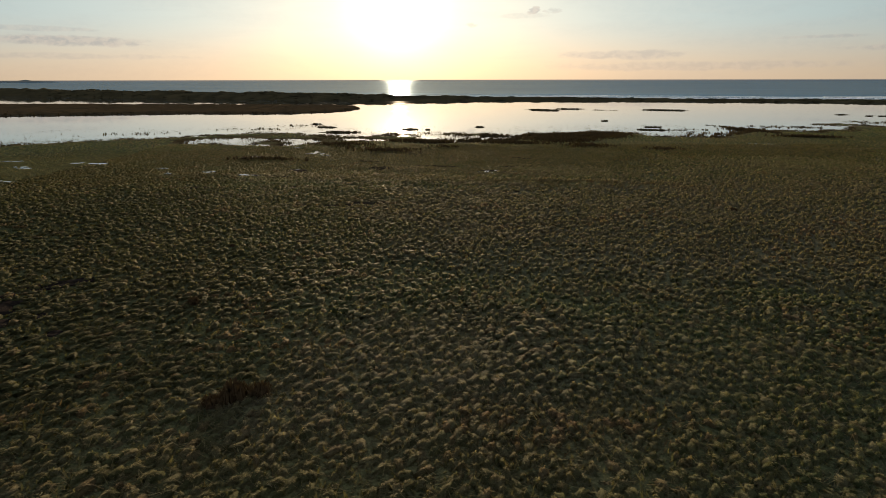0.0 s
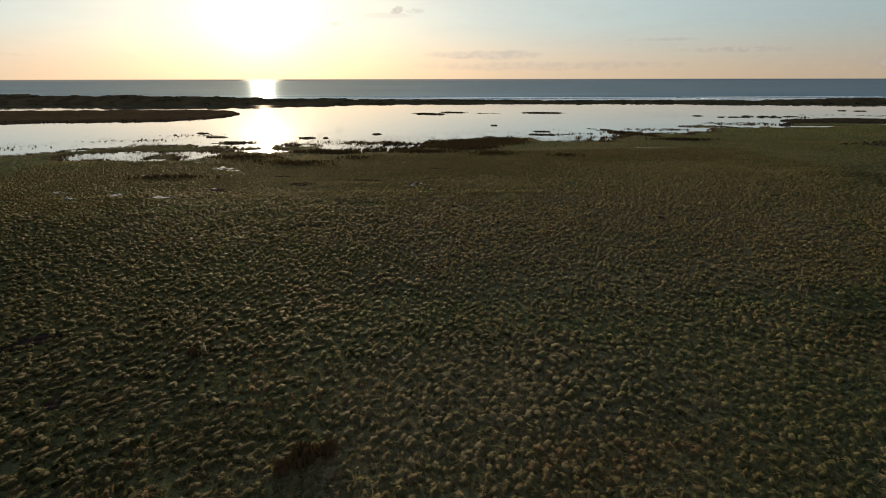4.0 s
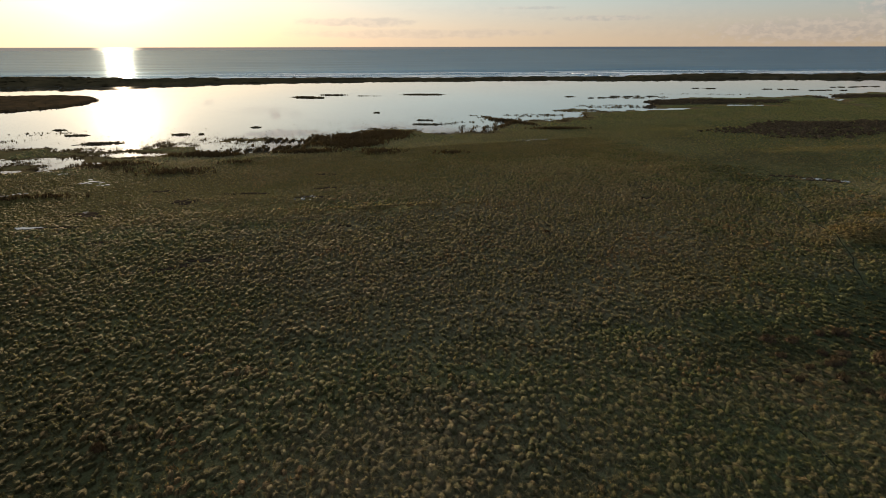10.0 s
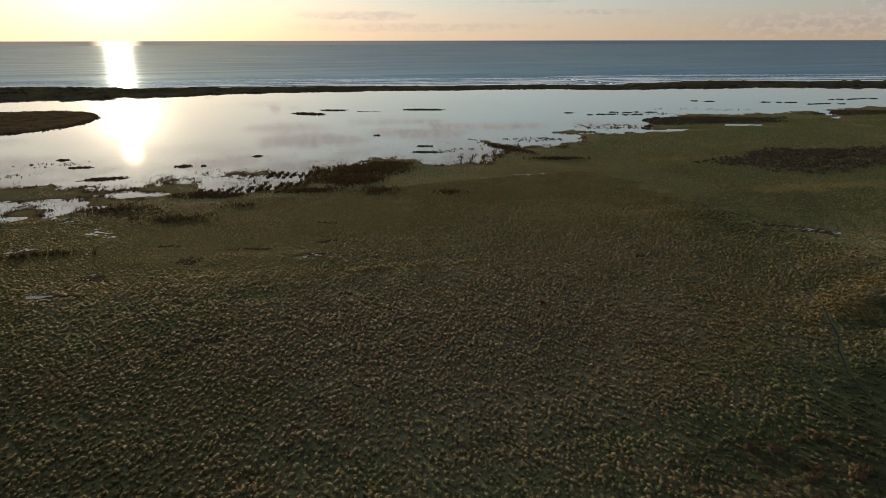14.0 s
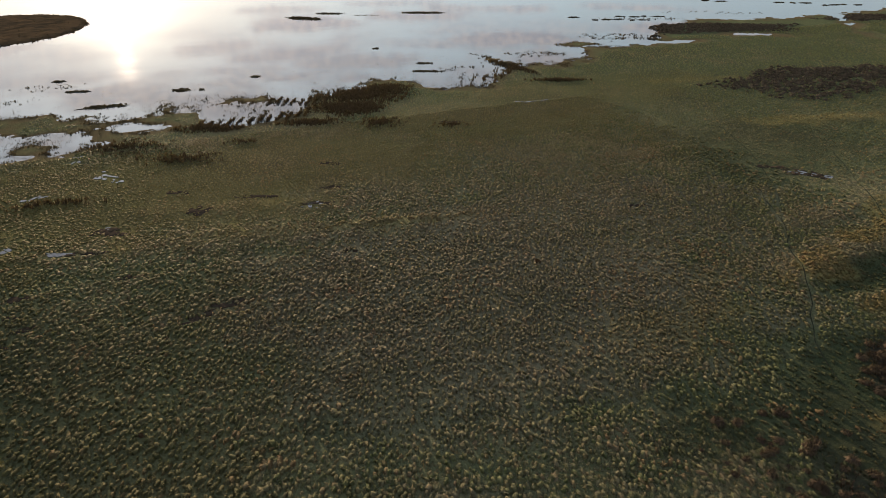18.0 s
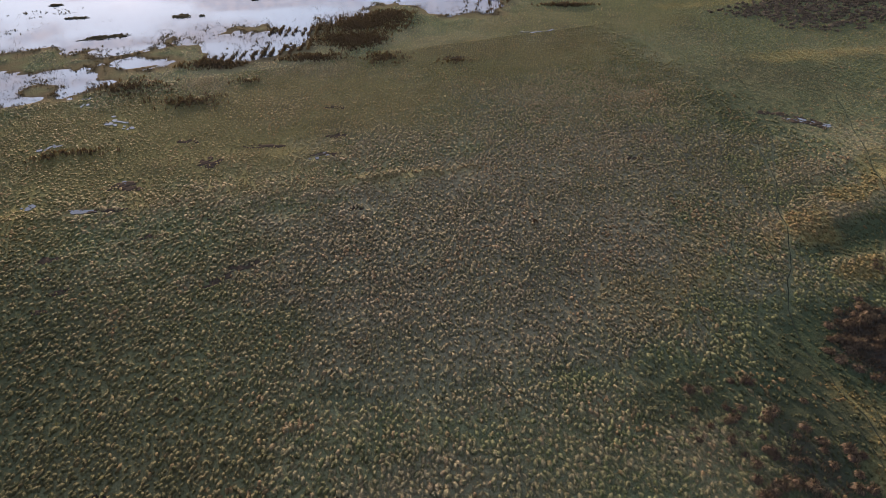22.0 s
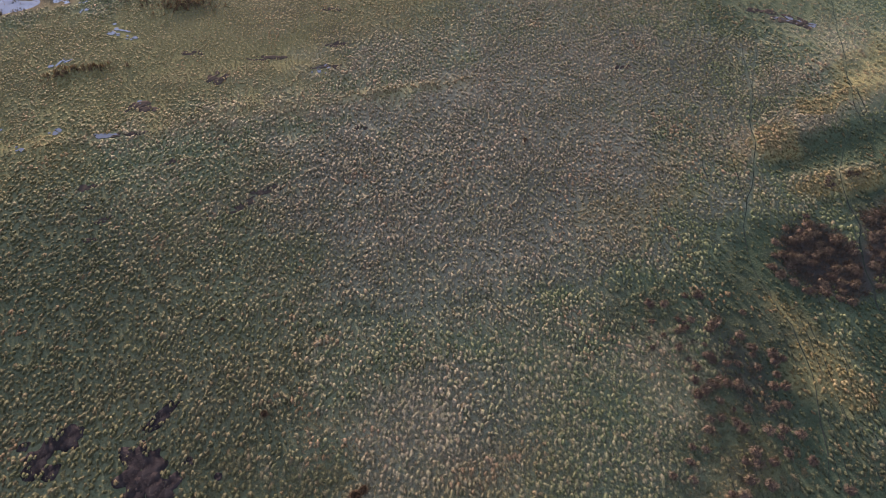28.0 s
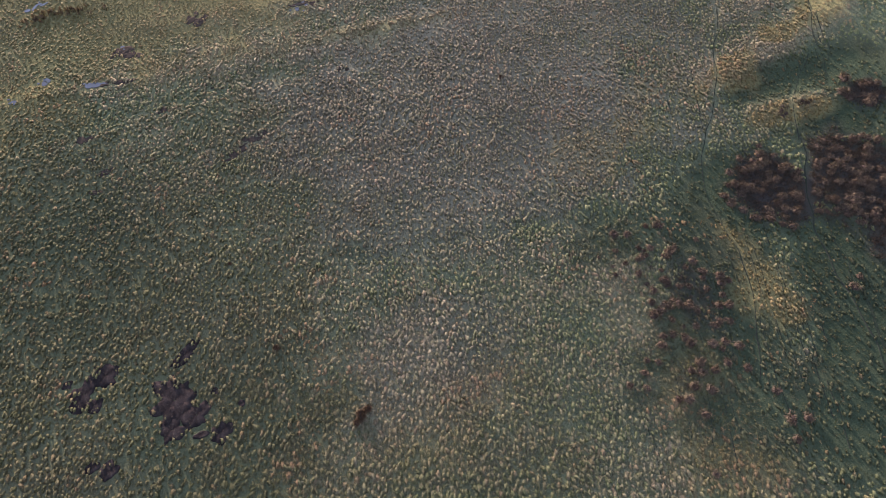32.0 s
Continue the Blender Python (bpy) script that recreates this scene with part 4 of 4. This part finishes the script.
rng_mud = np.random.default_rng(9)
k = 0
for cx, cy, rx, ry, turn in MUD:
    bits = [(cx, cy, rx, ry, turn)]
    if cy > 60:
        c, s = math.cos(radians(turn)), math.sin(radians(turn))
        bits = []
        for i in range(13):
            u, v = rx * rng_mud.uniform(-0.9, 0.9), ry * rng_mud.uniform(-0.8, 0.8)
            bits.append((cx + u * c - v * s, cy + u * s + v * c, rx * rng_mud.uniform(0.08, 0.38), ry * rng_mud.uniform(0.15, 0.6), turn + rng_mud.uniform(-40, 40)))
    for p in bits:
        ob = patch("mud_patch", *p, MUDDY if cy < 60 else SOIL, 0.09 if cy < 60 else 0.05, k % 5, relief=0.035, wild=1.3 if cy < 60 else 1.8)
        tagged(ob, "dark bare wet mud between grass tussocks", "mud", "mud patches in the marsh")
        k += 1
pools, rng_pool = [], np.random.default_rng(5)
for cx, cy, rx, ry, turn in PUDDLES:
    if cy < 80:
        pools.append((cx, cy, rx, ry, turn))
        continue
    for i in range(4):
        u = rx * rng_pool.uniform(-0.9, 0.9)
        c, s = math.cos(radians(turn)), math.sin(radians(turn))
        pools.append((cx + u * c, cy + u * s + rng_pool.uniform(-0.8, 0.8), rx * rng_pool.uniform(0.1, 0.48), ry * rng_pool.uniform(0.35, 0.95), turn + rng_pool.uniform(-30, 30)))
for k, p in enumerate(pools):
    ob = patch("puddle", *p, POND, 0.06, k % 5, relief=0.0, wild=2.2)
    tagged(ob, "shallow puddle of still water in the grass", "puddle", "puddles in the marsh")


def trail(points, width, seed):
    pts = []
    for a, b in zip(points, points[1:]):
        n = max(2, int(math.dist(a, b) / 0.8))
        pts += [(a[0] + (b[0] - a[0]) * i / n, a[1] + (b[1] - a[1]) * i / n) for i in range(n)]
    pts = np.array(pts)
    pts = pts + 0.35 * np.stack([value_noise(pts[:, 0], pts[:, 1], 3.2, seed), value_noise(pts[:, 1], pts[:, 0], 3.2, seed + 1)], 1)
    way = np.gradient(pts, axis=0)
    side = np.stack([-way[:, 1], way[:, 0]], 1) / np.linalg.norm(way, axis=1)[:, None]
    w = width * (0.75 + 0.35 * value_noise(pts[:, 0], pts[:, 1], 2.0, seed + 2))[:, None]
    rows = []
    for q, dz in ((-1.3, -0.03), (-0.8, 0.03), (0, 0.022), (0.8, 0.03), (1.3, -0.03)):
        xy = pts + side * w * q * 0.5
        rows.append(np.column_stack([xy, height(xy[:, 0], xy[:, 1]) + dz]))
    ob = solid("trodden_path", np.concatenate(rows), grid_faces(5, len(pts)), TRODDEN, True)
    return tagged(ob, "narrow dark path trodden through the grass", "path", "trodden paths", "structure")


for k, line in enumerate(TRAILS):
    trail(line, (0.28, 0.13, 0.12, 0.08, 0.10)[k], k % 4)
rng = np.random.default_rng(17)
for k in range(30):
    x0, y0, far = rng.uniform(18, 62), rng.uniform(-2, 22), rng.uniform(6, 17)
    trail([(x0, y0), (x0 + far * 0.2, y0 + far * 0.5), (x0 + far * 0.42, y0 + far)], rng.uniform(0.07, 0.13), k % 4)
for k in range(16):
    x0, y0, far = rng.uniform(52, 96), rng.uniform(46, 66), rng.uniform(5, 14)
    trail([(x0, y0), (x0 + far * 0.24, y0 + far * 0.5), (x0 + far * 0.5, y0 + far)], rng.uniform(0.07, 0.12), k % 4)

# ---------------------------------------------------------------- rush clumps
rng = np.random.default_rng(21)


def rush_clump(name, rng, count, reach, rise, mat):
    """A clump of rushes: dark litter at the base and stalks that arch over to the ground, most of them with the wind."""
    root = new(name)
    v, f, slots = join([(*mound(rng, 9, 3, reach * 0.55, rise * 0.62, 0.35), 0)])
    solid("base", v, f, LITTER, True).parent = root
    pieces = []
    for k in range(4):
        v, f = blades(rng, count // 4, reach * rng.uniform(0.7, 1.0), rise * rng.uniform(0.8, 1.1), 0.045, 0.82, 0.2)
        pieces.append((v + np.array([rng.uniform(-.35, .35) * reach, rng.uniform(-.35, .35) * reach, 0]), f, 0))
    v, f, slots = join(pieces)
    # strongest at the top of the arch, where a sunlit rim is coloured in
    lit_arch = np.tile([0, 0, 0.85, 0.85, 0.6], len(v) // 5)
    solid("foliage", v, f, mat, attributes=[("lit_arch", lit_arch)]).parent = root
    return root


def settle_z(x, y):
    return float(height(np.array([x]), np.array([y]))[0])


# single clumps and small groups at the edge of the scrub
CLUMPS = [(54.8, 40.2), (59.4, 39.3), (53.7, 36.1), (63.2, 40), (42.9, 32.4), (32.5, 38.1), (34.2, 37.4), (39.2, 36.6), (37.6, 37.4), (38.7, 29.2), (40.3, 29.6), (36.2, 27), (37.4, 26.4), (39.4, 25.1), (43, 24.9), (42.2, 26),
          (35.8, 24), (34.6, 25), (40.6, 21.8), (39.4, 22.3), (29.9, 21.8), (29.0, 20.9), (32.3, 20.3), (31.2, 21.4), (35.9, 17), (35.2, 18.2), (36.8, 17.6), (31.5, 15.7), (30.4, 16.3), (26.8, 13.9), (27.9, 13.2), (31.2, 13), (29.6, 14.2),
          (28.7, 10.8), (22.2, 17.9), (23.9, 16.7), (24.8, 18.6), (38.1, 5.8), (40, 5), (36.9, 3.5), (25.5, 4.4), (38.6, 9.4), (58.1, 16.7), (60, 17.8), (26.0, 19.8), (27.2, 19.0)]
protos = [rush_clump("rush_clump", rng, 150, 0.95, 0.75, RUSSET) for k in range(5)]
for ob in protos:
    tagged(ob, "russet brown clump of dry rushes in the grass", "rushes", "rush clumps of the marsh")
places = [(x, y, rng.uniform(0.7, 1.25)) for x, y in CLUMPS]


def fill(count, cx, cy, rx, ry, turn, low, high):
    got = 0
    while got < count:
        x, y = cx + rng.uniform(-1.2, 1.2) * rx, cy + rng.uniform(-1.2, 1.2) * max(rx, ry)
        if oval(np.array([x]), np.array([y]), cx, cy, rx, ry, turn)[0] + 1.2 * rng.uniform(-1, 1) > 0 and trail_near(np.array([x]), np.array([y]), 0.9)[0] < 0.3:
            places.append((x, y, rng.uniform(low, high)))
            got += 1


fill(60, 59, 35, 7.6, 7.2, 0, 0.6, 1.2)
fill(110, 72.5, 30.5, 9.5, 8.5, 20, 0.7, 1.3)
fill(40, 36.5, 24, 6.5, 11, 0, 0.5, 1.1)
fill(14, 33, 34, 5, 2.2, -15, 0.4, 0.7)
fill(10, 85, 45, 4, 3, 0, 1.0, 1.5)
fill(8, 72, 46.5, 3, 1, 0, 0.5, 0.7)
for k, (x, y, s) in enumerate(places):
    m = pose(x, y, settle_z(x, y) - 0.03, 0, 0, rng.uniform(0, 360)) @ Matrix.Diagonal((s, s, s * rng.uniform(0.55, 0.9), 1))
    if k < len(protos):
        protos[k].matrix_basis = m
    else:
        copy_thing(protos[k % 5], Matrix.LocRotScale(None, None, None)).matrix_basis = m

# the large rust-coloured clumps that stand alone
for x, y, s in ((-10.6, 28.9, 1.25), (-9.4, 29.3, 0.9), (-11.4, 28.2, 0.8), (-17.45, 42.0, 0.75), (32, 73, 0.7), (-19.6, 57.0, 0.45)):
    ob = rush_clump("rust_clump", rng, 260, 0.85, 0.75, RUST)
    ob.matrix_basis = pose(x, y, settle_z(x, y) - 0.03, 0, 0, rng.uniform(0, 360)) @ Matrix.Diagonal((s, s, s * 0.8, 1))
    tagged(ob, "rust coloured clump of dead rushes in short grass", "rushes", "rust clumps")


# ---------------------------------------------------------------- wet edge: stands of rushes, reeds, islets
def tuft_protos(rng, n, count, reach, rise, width):
    out = []
    for k in range(n):
        v, f = blades(rng, count, reach, rise, width, 0.15, 0.5)
        out.append((v, f, np.zeros(len(f), int)))
    return out


def stuff(name, label, category, protos, x, y, low, high, rng, mat, lift=1.0):
    ob = scatter(name, protos, x, y, rng.uniform(low, high, len(x)), lift * rng.uniform(0.6, 1.2, len(x)), rng.uniform(0, 6.28, len(x)), [mat], rng)
    return tagged(ob, label, category, kind="stuff")


rng = np.random.default_rng(31)
soft = tuft_protos(rng, 6, 5, 0.45, 0.55, 0.18)
sx_, sy_ = [], []
for cx, cy, rx, ry, turn in STANDS:
    n = int(rx * ry * (15 if cy > 150 else 10))
    a, r = rng.uniform(0, 6.28, n), np.sqrt(rng.random(n)) * rng.uniform(0.3, 1.35 if cy > 150 else 1.9, n)
    c, s = math.cos(radians(turn)), math.sin(radians(turn))
    u, v = rx * r * np.cos(a), ry * r * np.sin(a)
    sx_.append(cx + u * c - v * s), sy_.append(cy + u * s + v * c)
stuff("rush_stand", "brown stands of dead rushes in the wet grass", "rushes", soft, np.concatenate(sx_), np.concatenate(sy_), 0.6, 1.1, rng, REED, 1.1)

# low dead stalks that close the thickets
kx, ky = rng.uniform(26, 92, 14000), rng.uniform(10, 50, 14000)
ok = (zone(kx, ky, THICKET, 0) > 0.45 + 0.3 * rng.random(14000)) & (trail_near(kx, ky, 0.6) < 0.3)
stuff("thicket_litter", "low purple brown dead stalks under the scrub", "scrub", tuft_protos(rng, 6, 7, 0.42, 0.34, 0.07), kx[ok], ky[ok], 0.7, 1.3, rng, RUSSET, 1.0)

# heather-brown scrub far along the shore
def oval_fill(rng, n, cx, cy, rx, ry, turn):
    a = rng.uniform(0, 6.28, n)
    r = np.sqrt(rng.random(n)) * rng.uniform(0.7, 1.1, n) * (1 + 0.3 * np.sin(3 * a + cx) * np.sin(2 * a + cy))
    c, s = math.cos(radians(turn)), math.sin(radians(turn))
    u, v = rx * r * np.cos(a), ry * r * np.sin(a)
    return cx + u * c - v * s, cy + u * s + v * c


hx, hy = [], []
for n, *o in ((1500, 168, 141, 36, 17, -2), (500, 215, 128, 26, 14, -20)):
    x, y = oval_fill(rng, n, *o)
    hx.append(x), hy.append(y)
scrub_protos = [join([(*mound(rng, 7, 2, 0.5, 0.4, 0.35), 0), (*blades(rng, 5, 0.6, 0.55, 0.18, 0.2), 0)]) for k in range(5)]
stuff("low_scrub", "low dark brown scrub on the marsh", "scrub", scrub_protos, np.concatenate(hx), np.concatenate(hy), 0.8, 1.8, rng, SCRUB, 1.0)
hx, hy = [], []
for n, *o in ((1700, 200, 228, 46, 13, -18), (350, 160, 219, 10, 6, 0), (700, 300, 222, 30, 9, -10)):
    x, y = oval_fill(rng, n, *o)
    hx.append(x), hy.append(y)
hx, hy = np.concatenate(hx), np.concatenate(hy)
ok = dry(hx, hy) > -1.5
stuff("shore_scrub", "brown scrub and rushes along the far shore", "scrub", scrub_protos, hx[ok], hy[ok], 0.8, 1.7, rng, SCRUB, 1.0)

# reed stalks that stand in the shallow water
stalk = tuft_protos(rng, 5, 3, 0.16, 0.5, 0.035)
rx_, ry_ = rng.uniform(-125, 75, 19000), rng.uniform(140, 218, 19000)
d = dry(rx_, ry_)
clump = value_noise(rx_, ry_ * 0.35, 3.2, 3) + 0.7 * value_noise(rx_, ry_, 17, 5)
ok = (d < -0.4) & (d > -26) & (clump > np.where(d > -16, -0.3, 0.3) - np.where(rx_ < -15, 0.1, 0.0))
stuff("reed_stalks", "thin reed stalks standing in shallow water", "reeds", stalk, rx_[ok], ry_[ok], 0.7, 1.4, rng, REED, 1.0)
# rushes in rows at the water's edge
tx, ty = [], []
for k in range(12):
    x0, y0 = -10 + 2.35 * k + rng.uniform(-.4, .4), 156.5 + 0.2 * k + rng.uniform(-1, 1)
    t = rng.random(34) * rng.uniform(4.5, 7.5)
    tx.append(x0 + 0.38 * t + rng.normal(0, 0.18, 34)), ty.append(y0 + 0.92 * t + rng.normal(0, 0.2, 34))
for k in range(8):
    x0, y0 = 8.5 + 1.95 * k + rng.uniform(-.3, .3), 173 - 0.7 * k + rng.uniform(-1, 1)
    t = rng.random(34) * rng.uniform(5, 9)
    tx.append(x0 + 0.38 * t + rng.normal(0, 0.2, 34)), ty.append(y0 + 0.92 * t + rng.normal(0, 0.2, 34))
for k in range(8):
    x0 = 62 + k * 4 + rng.uniform(-.6, .6)
    y0 = float(curve(np.array([x0]), SHORE)[0]) - 2
    t = rng.random(30) * rng.uniform(8, 22)
    tx.append(x0 + 0.45 * t + rng.normal(0, 0.5, 30)), ty.append(y0 + 0.9 * t + rng.normal(0, 0.5, 30))
stuff("rush_rows", "dark rushes growing out into the water in rows", "rushes", soft, np.concatenate(tx), np.concatenate(ty), 0.55, 1.0, rng, REED, 1.1)
# small tufts that fray the water's edge
ex, ey = rng.uniform(-110, 150, 60000), rng.uniform(138, 222, 60000)
d = dry(ex, ey)
ok = (d > -1.7) & (d < 0.9) & (rng.random(60000) < 0.75 - 0.25 * np.abs(d)) & (value_noise(ex, ey, 4, 6) > -0.35)
small_tuft = tuft_protos(rng, 6, 5, 0.34, 0.30, 0.13)
stuff("shore_tufts", "small dark tufts of grass along the water's edge", "grass", small_tuft, ex[ok], ey[ok], 0.6, 1.5, rng, DARK_REED, 0.9)
# scattered tufts in the water farther along
tx, ty = [], []
for n, *o in ((130, 108, 206, 12, 5, -20), (160, 150, 226, 16, 8, -20), (60, 190, 262, 26, 3, -24), (70, 240, 262, 30, 5, -24), (50, 72, 195, 8, 4, 0), (40, 76, 320, 7, 1.2, -24), (60, -45, 215, 10, 5, 0), (60, -60, 200, 14, 4, 0), (50, -90, 182, 20, 6, 20)):
    x, y = oval_fill(rng, n, *o)
    tx.append(x), ty.append(y)
stuff("water_tufts", "dark tufts of rushes scattered in the water", "rushes", soft, np.concatenate(tx), np.concatenate(ty), 0.8, 1.6, rng, DARK_REED, 1.2)
# reed bed of the spit: a closed canopy with a ragged fringe
cxs = np.concatenate([np.arange(-700, -330, 12), np.arange(-330, -40, 2.2)])
cys = np.arange(205, 500, 2.2)
CX, CY = np.meshgrid(cxs, cys, indexing="ij")
inside = dry(CX, CY)
CX, CY = CX + 0.8 * value_noise(CX, CY, 3, 2), CY + 0.8 * value_noise(CX, CY, 3, 3)
CZ = -0.35 + 0.95 * np.clip((inside + 0.6) / 2.2, 0, 1) * (1 + 0.10 * value_noise(CX, CY, 9, 4) + 0.30 * value_noise(CX, CY, 2.3, 5))
cf = grid_faces(len(cxs), len(cys))
cf = cf[(inside.ravel()[cf] > -3).any(axis=1) & (CY.ravel()[cf] > 210).all(axis=1)]
bed_ob = solid("reed_bed", np.stack([CX.ravel(), CY.ravel(), CZ.ravel()], 1), cf, REED_TOP, False)
tagged(bed_ob, "dense brown reed bed on a spit in the lagoon", "reeds", kind="stuff")
bx, by = rng.uniform(-330, -44, 30000), rng.uniform(230, 460, 30000)
rim = dry(bx, by)
ok = (rim > -0.8) & ((rim < 1.6) | (rng.random(30000) < 0.22))
tall_reed = tuft_protos(rng, 6, 6, 0.7, 1.25, 0.22)
stuff("reed_fringe", "brown reeds along the edge of the reed bed", "reeds", tall_reed, bx[ok], by[ok], 0.6, 1.0, rng, DARK_REED, 0.6)

# islets in the lagoon
ISLETS = [(46.5, 321, 9.0, 3.6, -43), (61.5, 332, 7.0, 1.3, -23), (104, 318, 10.5, 1.8, -23), (56.8, 236.8, 1.3, 0.8, 0), (10, 207.2, 1.6, 1.2, 0), (-11.2, 198, 2.8, 1.7, -14), (-44.3, 222.4, 1.6, 1.0, 0),
          (-30.6, 187, 5.2, 1.2, -3), (-38.3, 207, 3.4, 0.8, -10), (64, 206.2, 3.0, 1.0, -22), (60.4, 195, 4.8, 1.1, -22), (165, 276.2, 2.4, 1.0, -20), (266.8, 303.5, 2.4, 1.0, -20), (272.2, 298.1, 3.6, 1.4, -20),
          (304, 278, 9.5, 2.4, -23), (362, 277, 17, 2.0, -8), (-5.8, 196.5, 0.9, 0.5, 0), (320, 262, 12, 1.6, -18), (195, 267, 12, 0.7, -24), (180, 262, 14, 0.7, -24)]
spots = []
for cx, cy, rx, ry, turn in ISLETS:
    parts_ = int(rx / 2.6) if cx > 150 and rx > 8 else 1
    for i in range(parts_):
        u = 0 if parts_ == 1 else rx * (2 * (i + 0.5) / parts_ - 1)
        wide = rx / parts_ * (1 if parts_ == 1 else 0.8 + 0.4 * math.sin(cx + 2.3 * i))
        spots.append((cx + u * math.cos(radians(turn)), cy + u * math.sin(radians(turn)) + (0 if parts_ == 1 else 1.3 * math.sin(2 * i + cy)), wide, ry * (1 if parts_ == 1 else 0.7 + 0.25 * math.cos(3 * i + cx)), turn))
for k, (cx, cy, rx, ry, turn) in enumerate(spots):
    bank = patch("mound", 0, 0, rx, ry, turn, DUNE, 0.0, k % 5, relief=0.0)
    islet = new("islet")
    me = bank.data
    co = np.empty(len(me.vertices) * 3, np.float32)
    me.vertices.foreach_get("co", co)
    co = co.reshape(-1, 3)
    r = np.clip(1 - np.abs(oval(co[:, 0], co[:, 1], 0, 0, rx, ry, turn)) / min(rx, ry), 0, 1)
    co[:, 2] = WATER - 0.06 + 0.35 * (1 - r ** 2) + 0.06 * value_noise(co[:, 0] + cx, co[:, 1] + cy, 1.2, 3)
    me.vertices.foreach_set("co", co.ravel())
    me.update()
    bank.parent = islet
    bank.location = (0, 0, 0)
    islet.location = (cx, cy, 0)
    tagged(islet, "low islet of dark rushes in the lagoon", "islet", "islets in the lagoon")
    n = int(8 + rx * ry * 6)
    x, y = oval_fill(rng, n, 0, 0, rx * 0.95, ry * 0.9, turn)
    V, F, base = [], [], 0
    for a, b in zip(x, y):
        v, f = blades(rng, 6, 0.55, rng.uniform(0.2, 0.36) + 0.14 * (rx > 5), 0.2, 0.3, 0.4)
        V.append(v + np.array([a, b, WATER + 0.02])), F.append(f + base)
        base += len(v)
    rushes = solid("foliage", np.concatenate(V), np.concatenate(F), DARK_REED)
    rushes.parent = islet


# marram and scrub on the dunes
ux = rng.uniform(-420, 620, 2400)
uc = np.clip(rng.normal(0.42, 0.2, 2400), 0.06, 0.9)
flat_y = curve(ux, DUNE_FOOT) + curve(ux, DUNE_WIDTH) * uc
uy = flat_y + 3 * value_noise(ux, ux * 0, 23, 5)
swale = 0.55 + 0.12 * value_noise(ux, uy, 40, 6) + 0.10 * value_noise(ux, uy, 11, 7) + 0.12 * value_noise(ux, uy, 5, 1)
uz = -0.4 + 0.35 * np.minimum(1, uc * 8) + curve(ux, DUNE_HEIGHT) * np.sin(np.pi * uc) ** 0.8 * swale - 0.15
marram = [join([(*mound(rng, 7, 2, 1.3, 0.38, 0.4), 0)]) for k in range(6)]
ob = scatter("dune_scrub", marram, ux, uy, rng.uniform(0.8, 1.9, 2400), rng.uniform(0.6, 1.4, 2400), rng.uniform(0, 6.28, 2400), [DUNE], rng, uz)
tagged(ob, "tufts of marram and low scrub on the dunes", "scrub", kind="stuff")
